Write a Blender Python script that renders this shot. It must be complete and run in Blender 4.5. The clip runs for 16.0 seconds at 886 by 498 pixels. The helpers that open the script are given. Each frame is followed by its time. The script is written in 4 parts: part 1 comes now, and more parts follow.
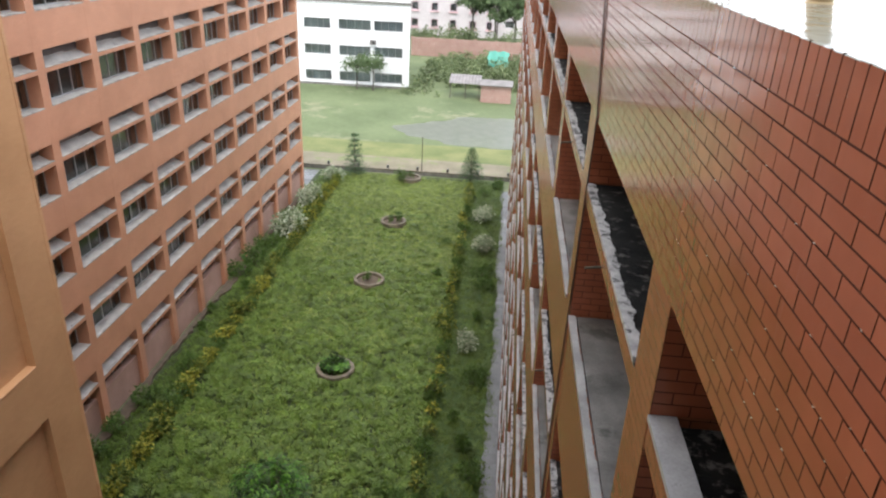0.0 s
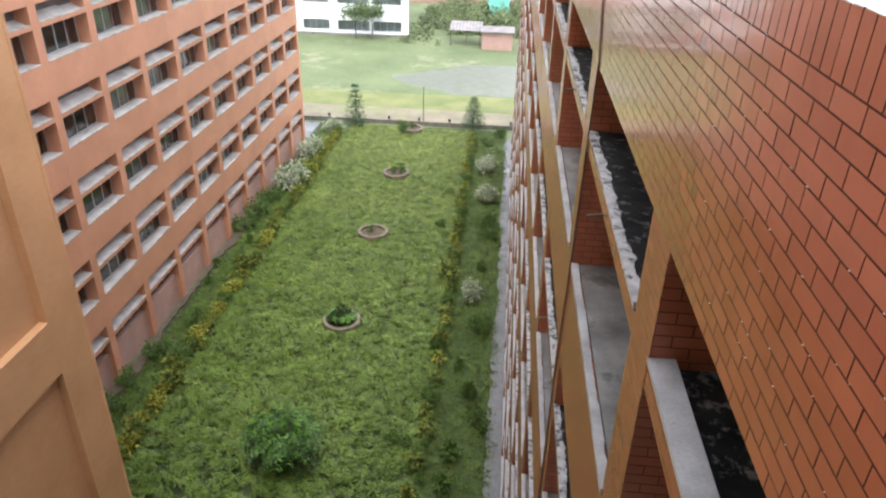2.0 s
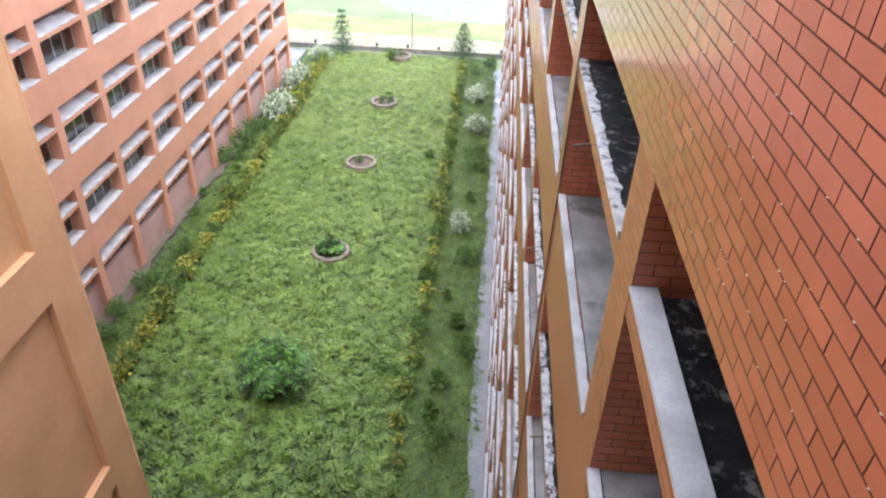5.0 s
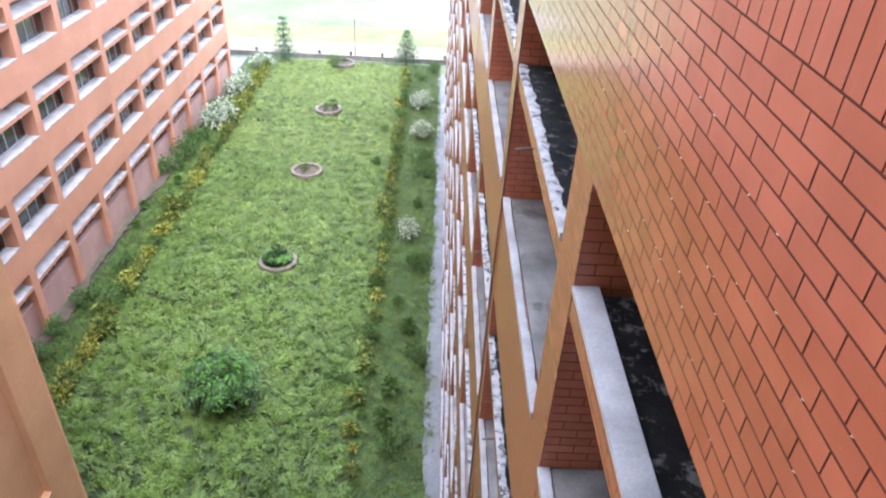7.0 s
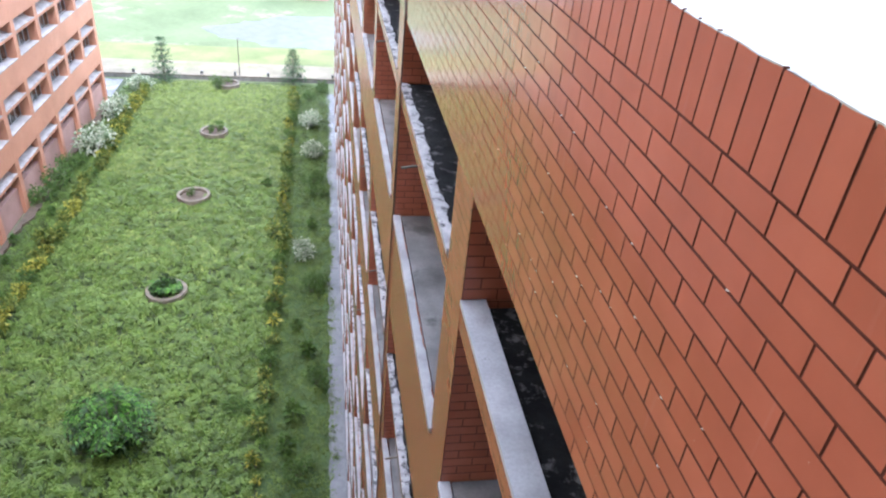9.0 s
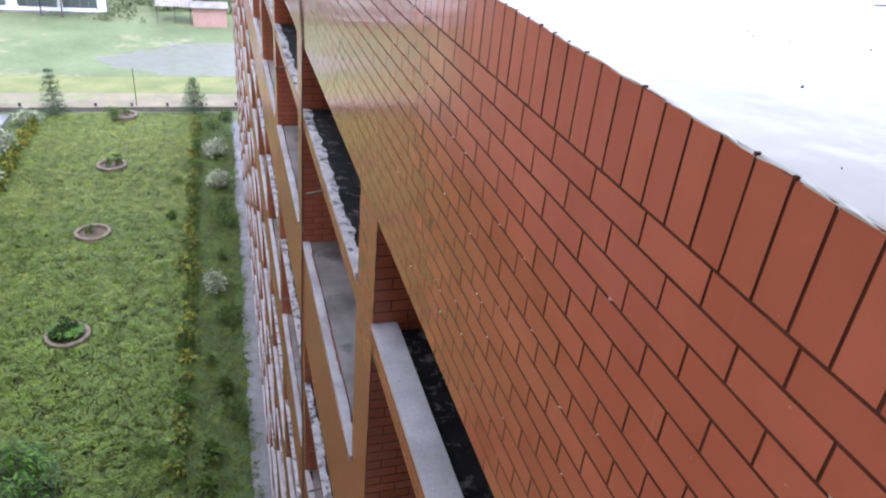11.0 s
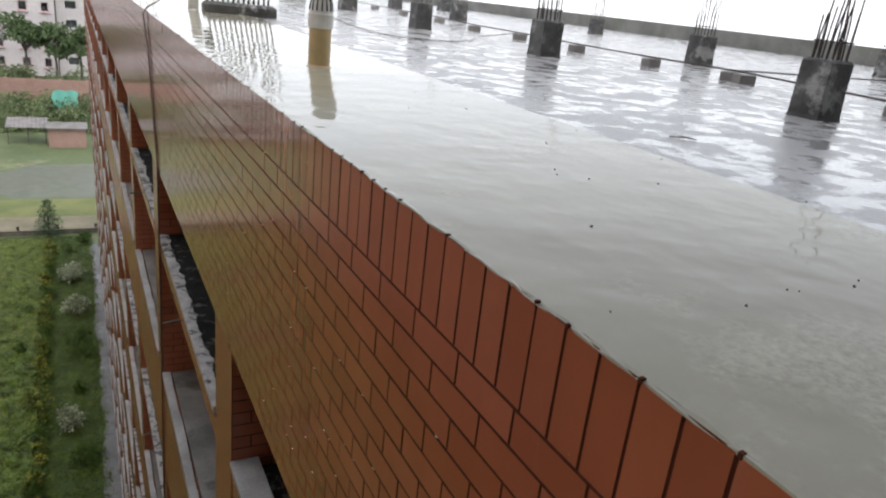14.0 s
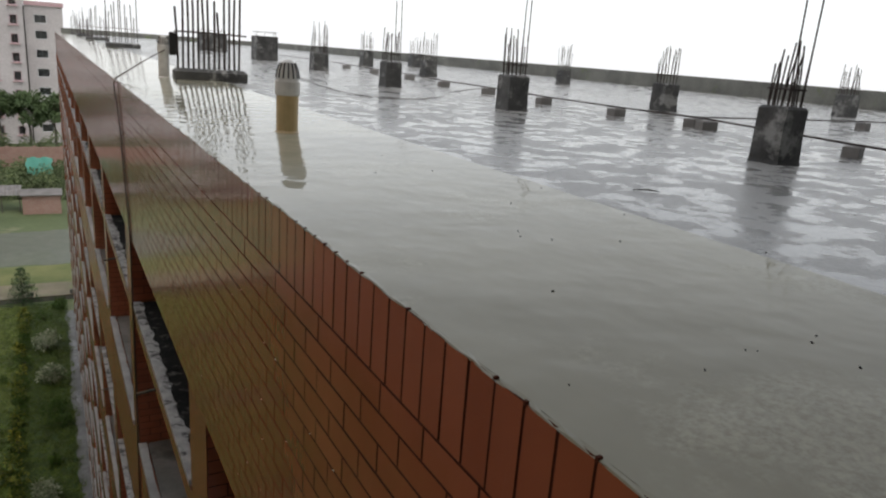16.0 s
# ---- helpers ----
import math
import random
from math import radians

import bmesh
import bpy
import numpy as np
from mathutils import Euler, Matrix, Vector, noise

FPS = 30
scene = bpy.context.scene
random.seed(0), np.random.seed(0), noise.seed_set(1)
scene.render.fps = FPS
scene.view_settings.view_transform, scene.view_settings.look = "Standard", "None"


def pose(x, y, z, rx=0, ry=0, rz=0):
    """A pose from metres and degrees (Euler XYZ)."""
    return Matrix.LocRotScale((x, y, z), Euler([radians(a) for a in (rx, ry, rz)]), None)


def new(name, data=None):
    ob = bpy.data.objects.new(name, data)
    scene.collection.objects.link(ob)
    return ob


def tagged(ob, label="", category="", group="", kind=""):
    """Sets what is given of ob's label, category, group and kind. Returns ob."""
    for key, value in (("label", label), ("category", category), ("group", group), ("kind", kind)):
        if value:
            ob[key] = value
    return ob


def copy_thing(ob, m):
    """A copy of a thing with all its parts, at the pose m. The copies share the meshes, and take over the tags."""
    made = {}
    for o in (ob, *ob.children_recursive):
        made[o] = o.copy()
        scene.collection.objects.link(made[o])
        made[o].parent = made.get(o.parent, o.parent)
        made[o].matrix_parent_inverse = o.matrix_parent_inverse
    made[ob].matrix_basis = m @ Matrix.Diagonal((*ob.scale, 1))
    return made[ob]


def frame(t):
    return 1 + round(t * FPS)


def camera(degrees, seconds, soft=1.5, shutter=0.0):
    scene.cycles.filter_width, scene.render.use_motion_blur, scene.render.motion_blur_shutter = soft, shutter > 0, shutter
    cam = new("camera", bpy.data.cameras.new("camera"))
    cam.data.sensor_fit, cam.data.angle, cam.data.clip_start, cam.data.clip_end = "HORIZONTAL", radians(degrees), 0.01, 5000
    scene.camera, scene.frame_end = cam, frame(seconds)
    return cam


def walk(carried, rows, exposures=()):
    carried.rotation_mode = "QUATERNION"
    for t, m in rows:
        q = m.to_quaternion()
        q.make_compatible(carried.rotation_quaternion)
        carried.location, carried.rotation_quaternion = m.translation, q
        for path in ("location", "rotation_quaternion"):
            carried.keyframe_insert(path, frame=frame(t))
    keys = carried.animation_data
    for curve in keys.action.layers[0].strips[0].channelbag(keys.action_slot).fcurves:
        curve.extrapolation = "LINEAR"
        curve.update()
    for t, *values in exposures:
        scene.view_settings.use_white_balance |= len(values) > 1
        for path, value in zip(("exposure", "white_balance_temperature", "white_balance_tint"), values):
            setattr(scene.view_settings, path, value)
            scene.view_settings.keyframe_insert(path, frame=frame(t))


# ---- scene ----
# camera and its path
cam = camera(64.13, 16.0, soft=2.2)
PATH = [
    (0.0, pose(-0.000, 0.000, 20.928, 65.25, -2.37, 5.63)),
    (0.5, pose(0.006, -0.016, 20.937, 64.24, -1.94, 5.76)),
    (1.0, pose(0.005, -0.026, 20.942, 63.08, -2.02, 5.56)),
    (1.5, pose(0.004, -0.040, 20.949, 62.47, -1.81, 5.42)),
    (2.0, pose(0.010, -0.046, 20.948, 61.28, -1.31, 5.44)),
    (2.5, pose(0.012, -0.046, 20.947, 60.15, -1.40, 5.14)),
    (3.0, pose(0.008, -0.056, 20.949, 59.13, -1.56, 5.06)),
    (3.5, pose(0.008, -0.065, 20.953, 58.16, -1.53, 5.22)),
    (4.0, pose(0.016, -0.058, 20.943, 56.89, -1.79, 5.18)),
    (4.2, pose(0.019, -0.056, 20.939, 56.38, -1.89, 5.16)),
    (6.3, pose(0.042, -0.060, 20.946, 55.58, -1.82, 2.58)),
    (6.5, pose(0.045, -0.062, 20.947, 55.81, -2.09, 1.96)),
    (7.0, pose(0.054, -0.068, 20.948, 56.39, -2.78, 0.42)),
    (7.5, pose(0.069, -0.069, 20.949, 56.67, -3.23, -1.49)),
    (8.0, pose(0.084, -0.069, 20.954, 57.29, -3.63, -3.57)),
    (8.5, pose(0.103, -0.067, 20.959, 57.84, -4.13, -5.77)),
    (9.0, pose(0.112, -0.079, 20.971, 58.31, -4.68, -8.15)),
    (9.2, pose(0.116, -0.084, 20.976, 58.50, -4.90, -9.10)),
    (11.3, pose(0.168, -0.094, 20.991, 61.40, -5.13, -16.70)),
    (11.5, pose(0.175, -0.095, 20.996, 62.03, -5.23, -17.30)),
    (12.0, pose(0.190, -0.099, 21.008, 63.60, -5.47, -18.80)),
    (12.5, pose(0.204, -0.106, 21.023, 64.88, -5.65, -20.52)),
    (13.0, pose(0.223, -0.111, 21.037, 66.60, -5.72, -22.10)),
    (13.5, pose(0.243, -0.118, 21.054, 68.74, -5.92, -24.20)),
    (14.0, pose(0.253, -0.131, 21.073, 70.35, -6.01, -26.06)),
    (14.5, pose(0.269, -0.135, 21.087, 71.72, -5.67, -27.25)),
    (15.0, pose(0.277, -0.139, 21.099, 72.83, -5.24, -28.18)),
    (15.5, pose(0.285, -0.137, 21.108, 73.68, -4.60, -28.31)),
    (16.0, pose(0.288, -0.138, 21.117, 74.57, -4.09, -28.30)),
]
EXPOSURES = [(0, 1.6, 6450, 12), (2, 2.0, 6350, 14), (4, 2.5, 6050, 16), (6.5, 2.9, 5550, 19), (8, 2.9, 5450, 19), (9, 2.6, 5450, 18), (11.5, 1.9, 5800, 24), (12.5, 1.42, 6150, 21), (14, 0.78, 6550, 12), (16, 0.05, 6750, 10)]
walk(cam, PATH, EXPOSURES)

# world and sun: an overcast, rainy sky
world = bpy.data.worlds.new("overcast_sky")
scene.world = world
world.use_nodes = True
wt = world.node_tree
wt.nodes.clear()
w_out = wt.nodes.new("ShaderNodeOutputWorld")
w_sky = wt.nodes.new("ShaderNodeTexSky")
w_sky.sky_type, w_sky.sun_disc = "NISHITA", False
w_sky.sun_elevation, w_sky.sun_rotation = radians(62), radians(200)
w_sky.dust_density = 4.0
w_bg = wt.nodes.new("ShaderNodeBackground")
w_bg.inputs[1].default_value = 0.05
w_cloud = wt.nodes.new("ShaderNodeBackground")
w_cloud.inputs[0].default_value = (0.90, 0.93, 0.97, 1)
w_cloud.inputs[1].default_value = 0.80
w_add = wt.nodes.new("ShaderNodeAddShader")
# thin cloud near the horizon is brighter than the rain cloud overhead
w_dir = wt.nodes.new("ShaderNodeTexCoord")
w_xyz = wt.nodes.new("ShaderNodeSeparateXYZ")
w_map = wt.nodes.new("ShaderNodeMapRange")
w_map.interpolation_type = "SMOOTHSTEP"
w_map.inputs[1].default_value, w_map.inputs[2].default_value = 0.0, 0.65
w_map.inputs[3].default_value, w_map.inputs[4].default_value = 1.05, 0.74
wt.links.new(w_dir.outputs["Generated"], w_xyz.inputs[0])
wt.links.new(w_xyz.outputs[2], w_map.inputs[0])
wt.links.new(w_map.outputs[0], w_cloud.inputs[1])
wt.links.new(w_sky.outputs[0], w_bg.inputs[0])
wt.links.new(w_bg.outputs[0], w_add.inputs[0])
wt.links.new(w_cloud.outputs[0], w_add.inputs[1])
wt.links.new(w_add.outputs[0], w_out.inputs[0])
sun = new("sun", bpy.data.lights.new("sun", "SUN"))
sun.data.energy, sun.data.angle, sun.data.color = 0.6, radians(25), (1, 0.97, 0.93)
sun.rotation_euler = (radians(28), 0, radians(200 - 180))


# ---- materials ----
def shader(name):
    m = bpy.data.materials.new(name)
    m.use_nodes = True
    nt = m.node_tree
    return m, nt, nt.nodes["Principled BSDF"]


def node(nt, kind, **values):
    n = nt.nodes.new(kind)
    for key, v in values.items():
        n.inputs[key].default_value = v
    return n


def coords(nt):
    return nt.nodes.new("ShaderNodeNewGeometry").outputs["Position"]


def noise_at(nt, vec, scale, detail=4.0, rough=0.55):
    n = node(nt, "ShaderNodeTexNoise", Scale=scale, Detail=detail, Roughness=rough)
    nt.links.new(vec, n.inputs["Vector"])
    return n.outputs["Fac"]


def ramp(nt, fac, stops):
    r = nt.nodes.new("ShaderNodeValToRGB")
    e = r.color_ramp.elements
    while len(e) < len(stops):
        e.new(0.5)
    for k, (p, c) in zip(e, stops):
        k.position, k.color = p, (*c, 1) if len(c) == 3 else c
    nt.links.new(fac, r.inputs[0])
    return r.outputs[0]


def mix(nt, fac, a, b, how="MIX"):
    n = nt.nodes.new("ShaderNodeMix")
    n.data_type, n.blend_type = "RGBA", how
    for sock, v in ((n.inputs[0], fac), (n.inputs[6], a), (n.inputs[7], b)):
        if isinstance(v, (int, float)):
            sock.default_value = v
        elif isinstance(v, tuple):
            sock.default_value = (*v, 1)
        else:
            nt.links.new(v, sock)
    return n.outputs[2]


def bump(nt, bsdf, height, strength, distance):
    b = node(nt, "ShaderNodeBump", Strength=strength, Distance=distance)
    nt.links.new(height, b.inputs["Height"])
    nt.links.new(b.outputs[0], bsdf.inputs["Normal"])


def stained(name, dark, light, scale=3.0, fine=40.0, rough=0.7, relief=0.3, spots=None):
    """A mineral or painted surface: broad stains, fine grain and slight relief."""
    m, nt, b = shader(name)
    p = coords(nt)
    broad = ramp(nt, noise_at(nt, p, scale, 6), [(0.32, dark), (0.68, light)])
    grain = ramp(nt, noise_at(nt, p, fine, 3), [(0.3, (0.82, 0.82, 0.82)), (0.7, (1, 1, 1))])
    col = mix(nt, 1.0, broad, grain, "MULTIPLY")
    if spots:
        col = mix(nt, ramp(nt, noise_at(nt, p, spots[0], 8, 0.7), [(spots[1], (0, 0, 0)), (spots[1] + 0.08, (1, 1, 1))]), col, spots[2])
    nt.links.new(col, b.inputs["Base Color"])
    b.inputs["Roughness"].default_value = rough
    bump(nt, b, noise_at(nt, p, fine, 5), relief, 0.01)
    return m


def wet_coat(b):
    """A film of rain water over a glazed surface."""
    b.inputs["Coat Weight"].default_value, b.inputs["Coat Roughness"].default_value, b.inputs["Coat IOR"].default_value = 0.55, 0.06, 1.33


def tile_skin(name, tones, rough, joint=(0.05, 0.02, 0.014), shade=1.0):
    """Brick-sized wall tiles in half bond, as fine relief on a wall."""
    m, nt, b = shader(name)
    p = coords(nt)
    xyz = nt.nodes.new("ShaderNodeSeparateXYZ")
    nt.links.new(p, xyz.inputs[0])
    add = nt.nodes.new("ShaderNodeMath")
    nt.links.new(xyz.outputs[0], add.inputs[0])
    nt.links.new(xyz.outputs[1], add.inputs[1])
    uv = nt.nodes.new("ShaderNodeCombineXYZ")
    nt.links.new(add.outputs[0], uv.inputs[0])
    nt.links.new(xyz.outputs[2], uv.inputs[1])
    br = node(nt, "ShaderNodeTexBrick", Scale=1.0)
    br.inputs["Brick Width"].default_value, br.inputs["Row Height"].default_value = 0.187, 0.069
    br.inputs["Mortar Size"].default_value, br.inputs["Mortar Smooth"].default_value = 0.0022, 0.2
    nt.links.new(uv.outputs[0], br.inputs["Vector"])
    br.inputs["Color1"].default_value, br.inputs["Color2"].default_value = (*tones[0], 1), (*tones[1], 1)
    br.inputs["Mortar"].default_value = (*joint, 1)
    stain = ramp(nt, noise_at(nt, p, 0.7, 6), [(0.3, (0.82, 0.80, 0.78)), (0.7, (1, 1, 1))])
    nt.links.new(mix(nt, 1.0, br.outputs["Color"], stain, "MULTIPLY"), b.inputs["Base Color"])
    b.inputs["Roughness"].default_value = rough
    inv = nt.nodes.new("ShaderNodeMath")
    inv.operation = "SUBTRACT"
    inv.inputs[0].default_value = 1.0
    nt.links.new(br.outputs["Fac"], inv.inputs[1])
    bump(nt, b, inv.outputs[0], 0.5, 0.004)
    return m


def glazed_tile(name, tones, rough):
    """One glazed tile: tone by piece, a wet film of uneven gloss."""
    m, nt, b = shader(name)
    p = coords(nt)
    rnd = nt.nodes.new("ShaderNodeNewGeometry").outputs["Random Per Island"]
    oi = nt.nodes.new("ShaderNodeObjectInfo").outputs["Random"]
    s = nt.nodes.new("ShaderNodeMath")
    nt.links.new(rnd, s.inputs[0])
    nt.links.new(oi, s.inputs[1])
    fr = nt.nodes.new("ShaderNodeMath")
    fr.operation = "FRACT"
    nt.links.new(s.outputs[0], fr.inputs[0])
    col = mix(nt, fr.outputs[0], tones[0], tones[1])
    wear = ramp(nt, noise_at(nt, p, 5, 6), [(0.3, (0.86, 0.84, 0.82)), (0.7, (1, 1, 1))])
    chips = ramp(nt, noise_at(nt, p, 55, 2), [(0.76, (0, 0, 0)), (0.79, (1, 1, 1))])
    col = mix(nt, chips, mix(nt, 1.0, col, wear, "MULTIPLY"), (0.5, 0.36, 0.26))
    run = nt.nodes.new("ShaderNodeMapping")
    run.inputs["Scale"].default_value = (1, 11, 0.9)
    nt.links.new(p, run.inputs["Vector"])
    lime = ramp(nt, noise_at(nt, run.outputs[0], 1.6, 5), [(0.66, (0, 0, 0)), (0.86, (0.16, 0.16, 0.16))])
    col = mix(nt, lime, col, (0.5, 0.36, 0.3))
    nt.links.new(col, b.inputs["Base Color"])
    rr = nt.nodes.new("ShaderNodeMapRange")
    rr.inputs[3].default_value, rr.inputs[4].default_value = rough[0], rough[1]
    nt.links.new(noise_at(nt, p, 9, 5), rr.inputs[0])
    nt.links.new(rr.outputs[0], b.inputs["Roughness"])
    bump(nt, b, noise_at(nt, p, 9, 2), 0.05, 0.01)
    # runs of water ripple the film
    film = node(nt, "ShaderNodeBump", Strength=0.13, Distance=0.01)
    nt.links.new(noise_at(nt, run.outputs[0], 2.2, 3), film.inputs["Height"])
    nt.links.new(film.outputs[0], b.inputs["Coat Normal"])
    wet_coat(b)
    return m


def leafy(name, tones, rough=0.5, clumps=None):
    m, nt, b = shader(name)
    g = nt.nodes.new("ShaderNodeNewGeometry")
    col = ramp(nt, g.outputs["Random Per Island"], [(i / (len(tones) - 1), t) for i, t in enumerate(tones)])
    patch = ramp(nt, noise_at(nt, g.outputs["Position"], 0.6, 4), [(0.3, (0.75, 0.78, 0.7)), (0.7, (1.1, 1.1, 1.05))])
    col = mix(nt, 1.0, col, patch, "MULTIPLY")
    if clumps:
        lo, hi = (clumps[1],) * 3, (clumps[2],) * 3
        col = mix(nt, 1.0, col, ramp(nt, noise_at(nt, g.outputs["Position"], clumps[0], 2), [(0.35, lo), (0.65, hi)]), "MULTIPLY")
    nt.links.new(col, b.inputs["Base Color"])
    b.inputs["Roughness"].default_value = rough
    b.inputs["Specular IOR Level"].default_value = 0.22
    return m


def plain(name, colour, rough=0.5, metal=0.0):
    m, nt, b = shader(name)
    p = coords(nt)
    col = ramp(nt, noise_at(nt, p, 12, 5), [(0.3, tuple(c * 0.8 for c in colour)), (0.7, tuple(min(1, c * 1.08) for c in colour))])
    nt.links.new(col, b.inputs["Base Color"])
    b.inputs["Roughness"].default_value, b.inputs["Metallic"].default_value = rough, metal
    return m


def wet_roof(name, dark, light, film, cover, ripple, fall=0.0):
    """Concrete under a film of rain water: smooth where the film stands, dull and grainy where it is thin."""
    m, nt, b = shader(name)
    p = coords(nt)
    col = ramp(nt, noise_at(nt, p, 0.9, 6, 0.6), [(0.3, dark), (0.7, light)])
    grit = ramp(nt, noise_at(nt, p, 70, 3, 0.7), [(0.35, (0.72, 0.72, 0.72)), (0.65, (1.08, 1.08, 1.08))])
    pool = ramp(nt, noise_at(nt, p, cover[0], 8, 0.66), [(cover[1], (0, 0, 0)), (cover[1] + 0.07, (1, 1, 1))])
    nt.links.new(mix(nt, pool, mix(nt, 1.0, col, grit, "MULTIPLY"), mix(nt, 1.0, col, (0.8, 0.8, 0.8), "MULTIPLY")), b.inputs["Base Color"])
    r = nt.nodes.new("ShaderNodeMapRange")
    r.inputs[3].default_value, r.inputs[4].default_value = film[0], film[1]
    nt.links.new(pool, r.inputs[0])
    nt.links.new(r.outputs[0], b.inputs["Roughness"])
    b.inputs["IOR"].default_value = 1.33
    # long ripples, and the slight fall of the surface towards its outer edge
    wave = node(nt, "ShaderNodeMath")
    wave.operation = "MULTIPLY"
    wave.inputs[1].default_value = ripple[1]
    nt.links.new(noise_at(nt, p, ripple[0], 2), wave.inputs[0])
    xyz = nt.nodes.new("ShaderNodeSeparateXYZ")
    nt.links.new(p, xyz.inputs[0])
    slope = node(nt, "ShaderNodeMath")
    slope.operation = "MULTIPLY_ADD"
    slope.inputs[1].default_value = fall
    nt.links.new(xyz.outputs[0], slope.inputs[0])
    nt.links.new(wave.outputs[0], slope.inputs[2])
    bump(nt, b, slope.outputs[0], 1.0, 1.0)
    return m


TILE_R = glazed_tile("glazed_terracotta_tile", ((0.365, 0.106, 0.052), (0.425, 0.130, 0.066)), (0.12, 0.20))
JOINT = plain("dark_tile_joint", (0.095, 0.031, 0.018), 0.95)
JOINT.node_tree.nodes["Principled BSDF"].inputs["Specular IOR Level"].default_value = 0.1
SKIN_R = tile_skin("terracotta_tile_wall", ((0.32, 0.11, 0.052), (0.38, 0.135, 0.066)), 0.24)
# Terracotta with haze put into the colour: lighter and less red than SKIN_R
SKIN_L = tile_skin("haze_lightened_terracotta_wall", ((0.56, 0.275, 0.165), (0.59, 0.29, 0.175)), 0.5, (0.49, 0.225, 0.135))
SKIN_T = tile_skin("ochre_tile_wall", ((0.55, 0.31, 0.15), (0.58, 0.33, 0.165)), 0.4, (0.48, 0.26, 0.12))
COPING = stained("white_cement_coping", (0.27, 0.265, 0.255), (0.44, 0.435, 0.42), 4, 60, 0.45, 0.3, (9, 0.64, (0.1, 0.1, 0.09)))
LEDGE = stained("dirty_pale_ledge", (0.26, 0.235, 0.205), (0.56, 0.53, 0.48), 2.6, 30, 0.7, 0.4, (6, 0.6, (0.17, 0.15, 0.13)))
COPING_OLD = stained("weathered_mossy_coping", (0.30, 0.295, 0.285), (0.52, 0.51, 0.49), 9, 60, 0.6, 0.6, (11, 0.50, (0.035, 0.034, 0.03)))
# Mould, pushed near-black and sheenless so the colour holds the recess's shade too
MOULD = stained("mould_and_shade_black_concrete", (0.005, 0.005, 0.005), (0.018, 0.018, 0.016), 5, 70, 0.85, 0.6, (9, 0.55, (0.10, 0.095, 0.085)))
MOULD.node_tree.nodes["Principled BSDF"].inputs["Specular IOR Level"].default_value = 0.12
SLAB = stained("damp_grey_concrete", (0.095, 0.092, 0.08), (0.26, 0.25, 0.23), 2.6, 50, 0.4, 0.4, (2.2, 0.56, (0.07, 0.07, 0.058)))
PALE = stained("pale_dusty_concrete", (0.344, 0.324, 0.296), (0.541, 0.514, 0.471), 1.5, 30, 0.7, 0.4, (2.5, 0.63, (0.164, 0.150, 0.137)))
PLASTER = stained("damp_pink_plaster", (0.36, 0.22, 0.17), (0.48, 0.30, 0.24), 0.8, 20, 0.8, 0.2)
# Dark tone stands in for unlit rooms and the depth of upper openings
DIM = stained("interior_dimness_plaster", (0.10, 0.09, 0.08), (0.16, 0.14, 0.13), 0.8, 20, 0.8, 0.1)
GREYWALL = stained("grey_plaster", (0.22, 0.21, 0.2), (0.32, 0.31, 0.3), 1, 20, 0.8, 0.2)
ALU = plain("aluminium_frame", (0.5, 0.5, 0.5), 0.4, 0.6)
ROOF_EDGE = wet_roof("wet_smooth_screed", (0.37, 0.355, 0.27), (0.51, 0.49, 0.38), (0.08, 0.03), (0.8, 0.40), (6, 0.005), 0.085)
ROOF_IN = wet_roof("wet_rough_concrete", (0.23, 0.23, 0.222), (0.40, 0.40, 0.39), (0.37, 0.05), (4.6, 0.485), (34, 0.0018))
# Pale spots put the brightness of the lit stub faces into the colour
STUB = stained("dark_wet_column_concrete", (0.035, 0.035, 0.035), (0.11, 0.11, 0.105), 6, 40, 0.6, 0.6, (4, 0.54, (0.285, 0.285, 0.274)))
# Grey tones lifted for haze; the green spots are moss
PARA = stained("mossy_parapet_plaster", (0.12, 0.12, 0.11), (0.26, 0.265, 0.235), 1.2, 20, 0.8, 0.3, (0.8, 0.62, (0.144, 0.192, 0.072)))
REBAR = plain("rusty_rebar", (0.06, 0.045, 0.04), 0.7, 0.3)
PVC = plain("cream_pvc_pipe", (0.60, 0.45, 0.23), 0.35)
PVC_WHITE = plain("white_pvc_cap", (0.75, 0.74, 0.70), 0.4)
BLACK = plain("black_cable_rubber", (0.02, 0.02, 0.02), 0.5)
HOLE = plain("dark_slot", (0.03, 0.03, 0.03), 0.8)
GRASS_GROUND = stained("field_grass", (0.075, 0.105, 0.04), (0.135, 0.17, 0.075), 0.13, 2, 0.9, 0.6, (0.16, 0.56, (0.17, 0.18, 0.10)))
LAWN = stained("lawn_soil_and_grass", (0.022, 0.036, 0.008), (0.042, 0.062, 0.014), 0.5, 8, 0.9, 0.8)
BED = stained("planting_bed_grass", (0.035, 0.07, 0.016), (0.06, 0.105, 0.026), 0.5, 8, 0.9, 0.8)
VERGE = stained("yellowing_verge_grass", (0.096, 0.128, 0.036), (0.192, 0.200, 0.072), 0.3, 5, 0.9, 0.6)
# The clumps noise darkens patches of blades, standing in for shade between tussocks
BLADES = leafy("grass_blades", [(0.080, 0.140, 0.022), (0.125, 0.198, 0.036), (0.175, 0.252, 0.058), (0.10, 0.166, 0.028)], clumps=(2.4, 0.56, 0.92))
# Far blades: shorter, with the distance's extra brightness put into their tones
BLADES_PALE = leafy("short_grass_paled_for_distance", [(0.12, 0.185, 0.036), (0.195, 0.265, 0.057), (0.27, 0.335, 0.09), (0.155, 0.222, 0.045)], clumps=(2.0, 0.64, 0.92))
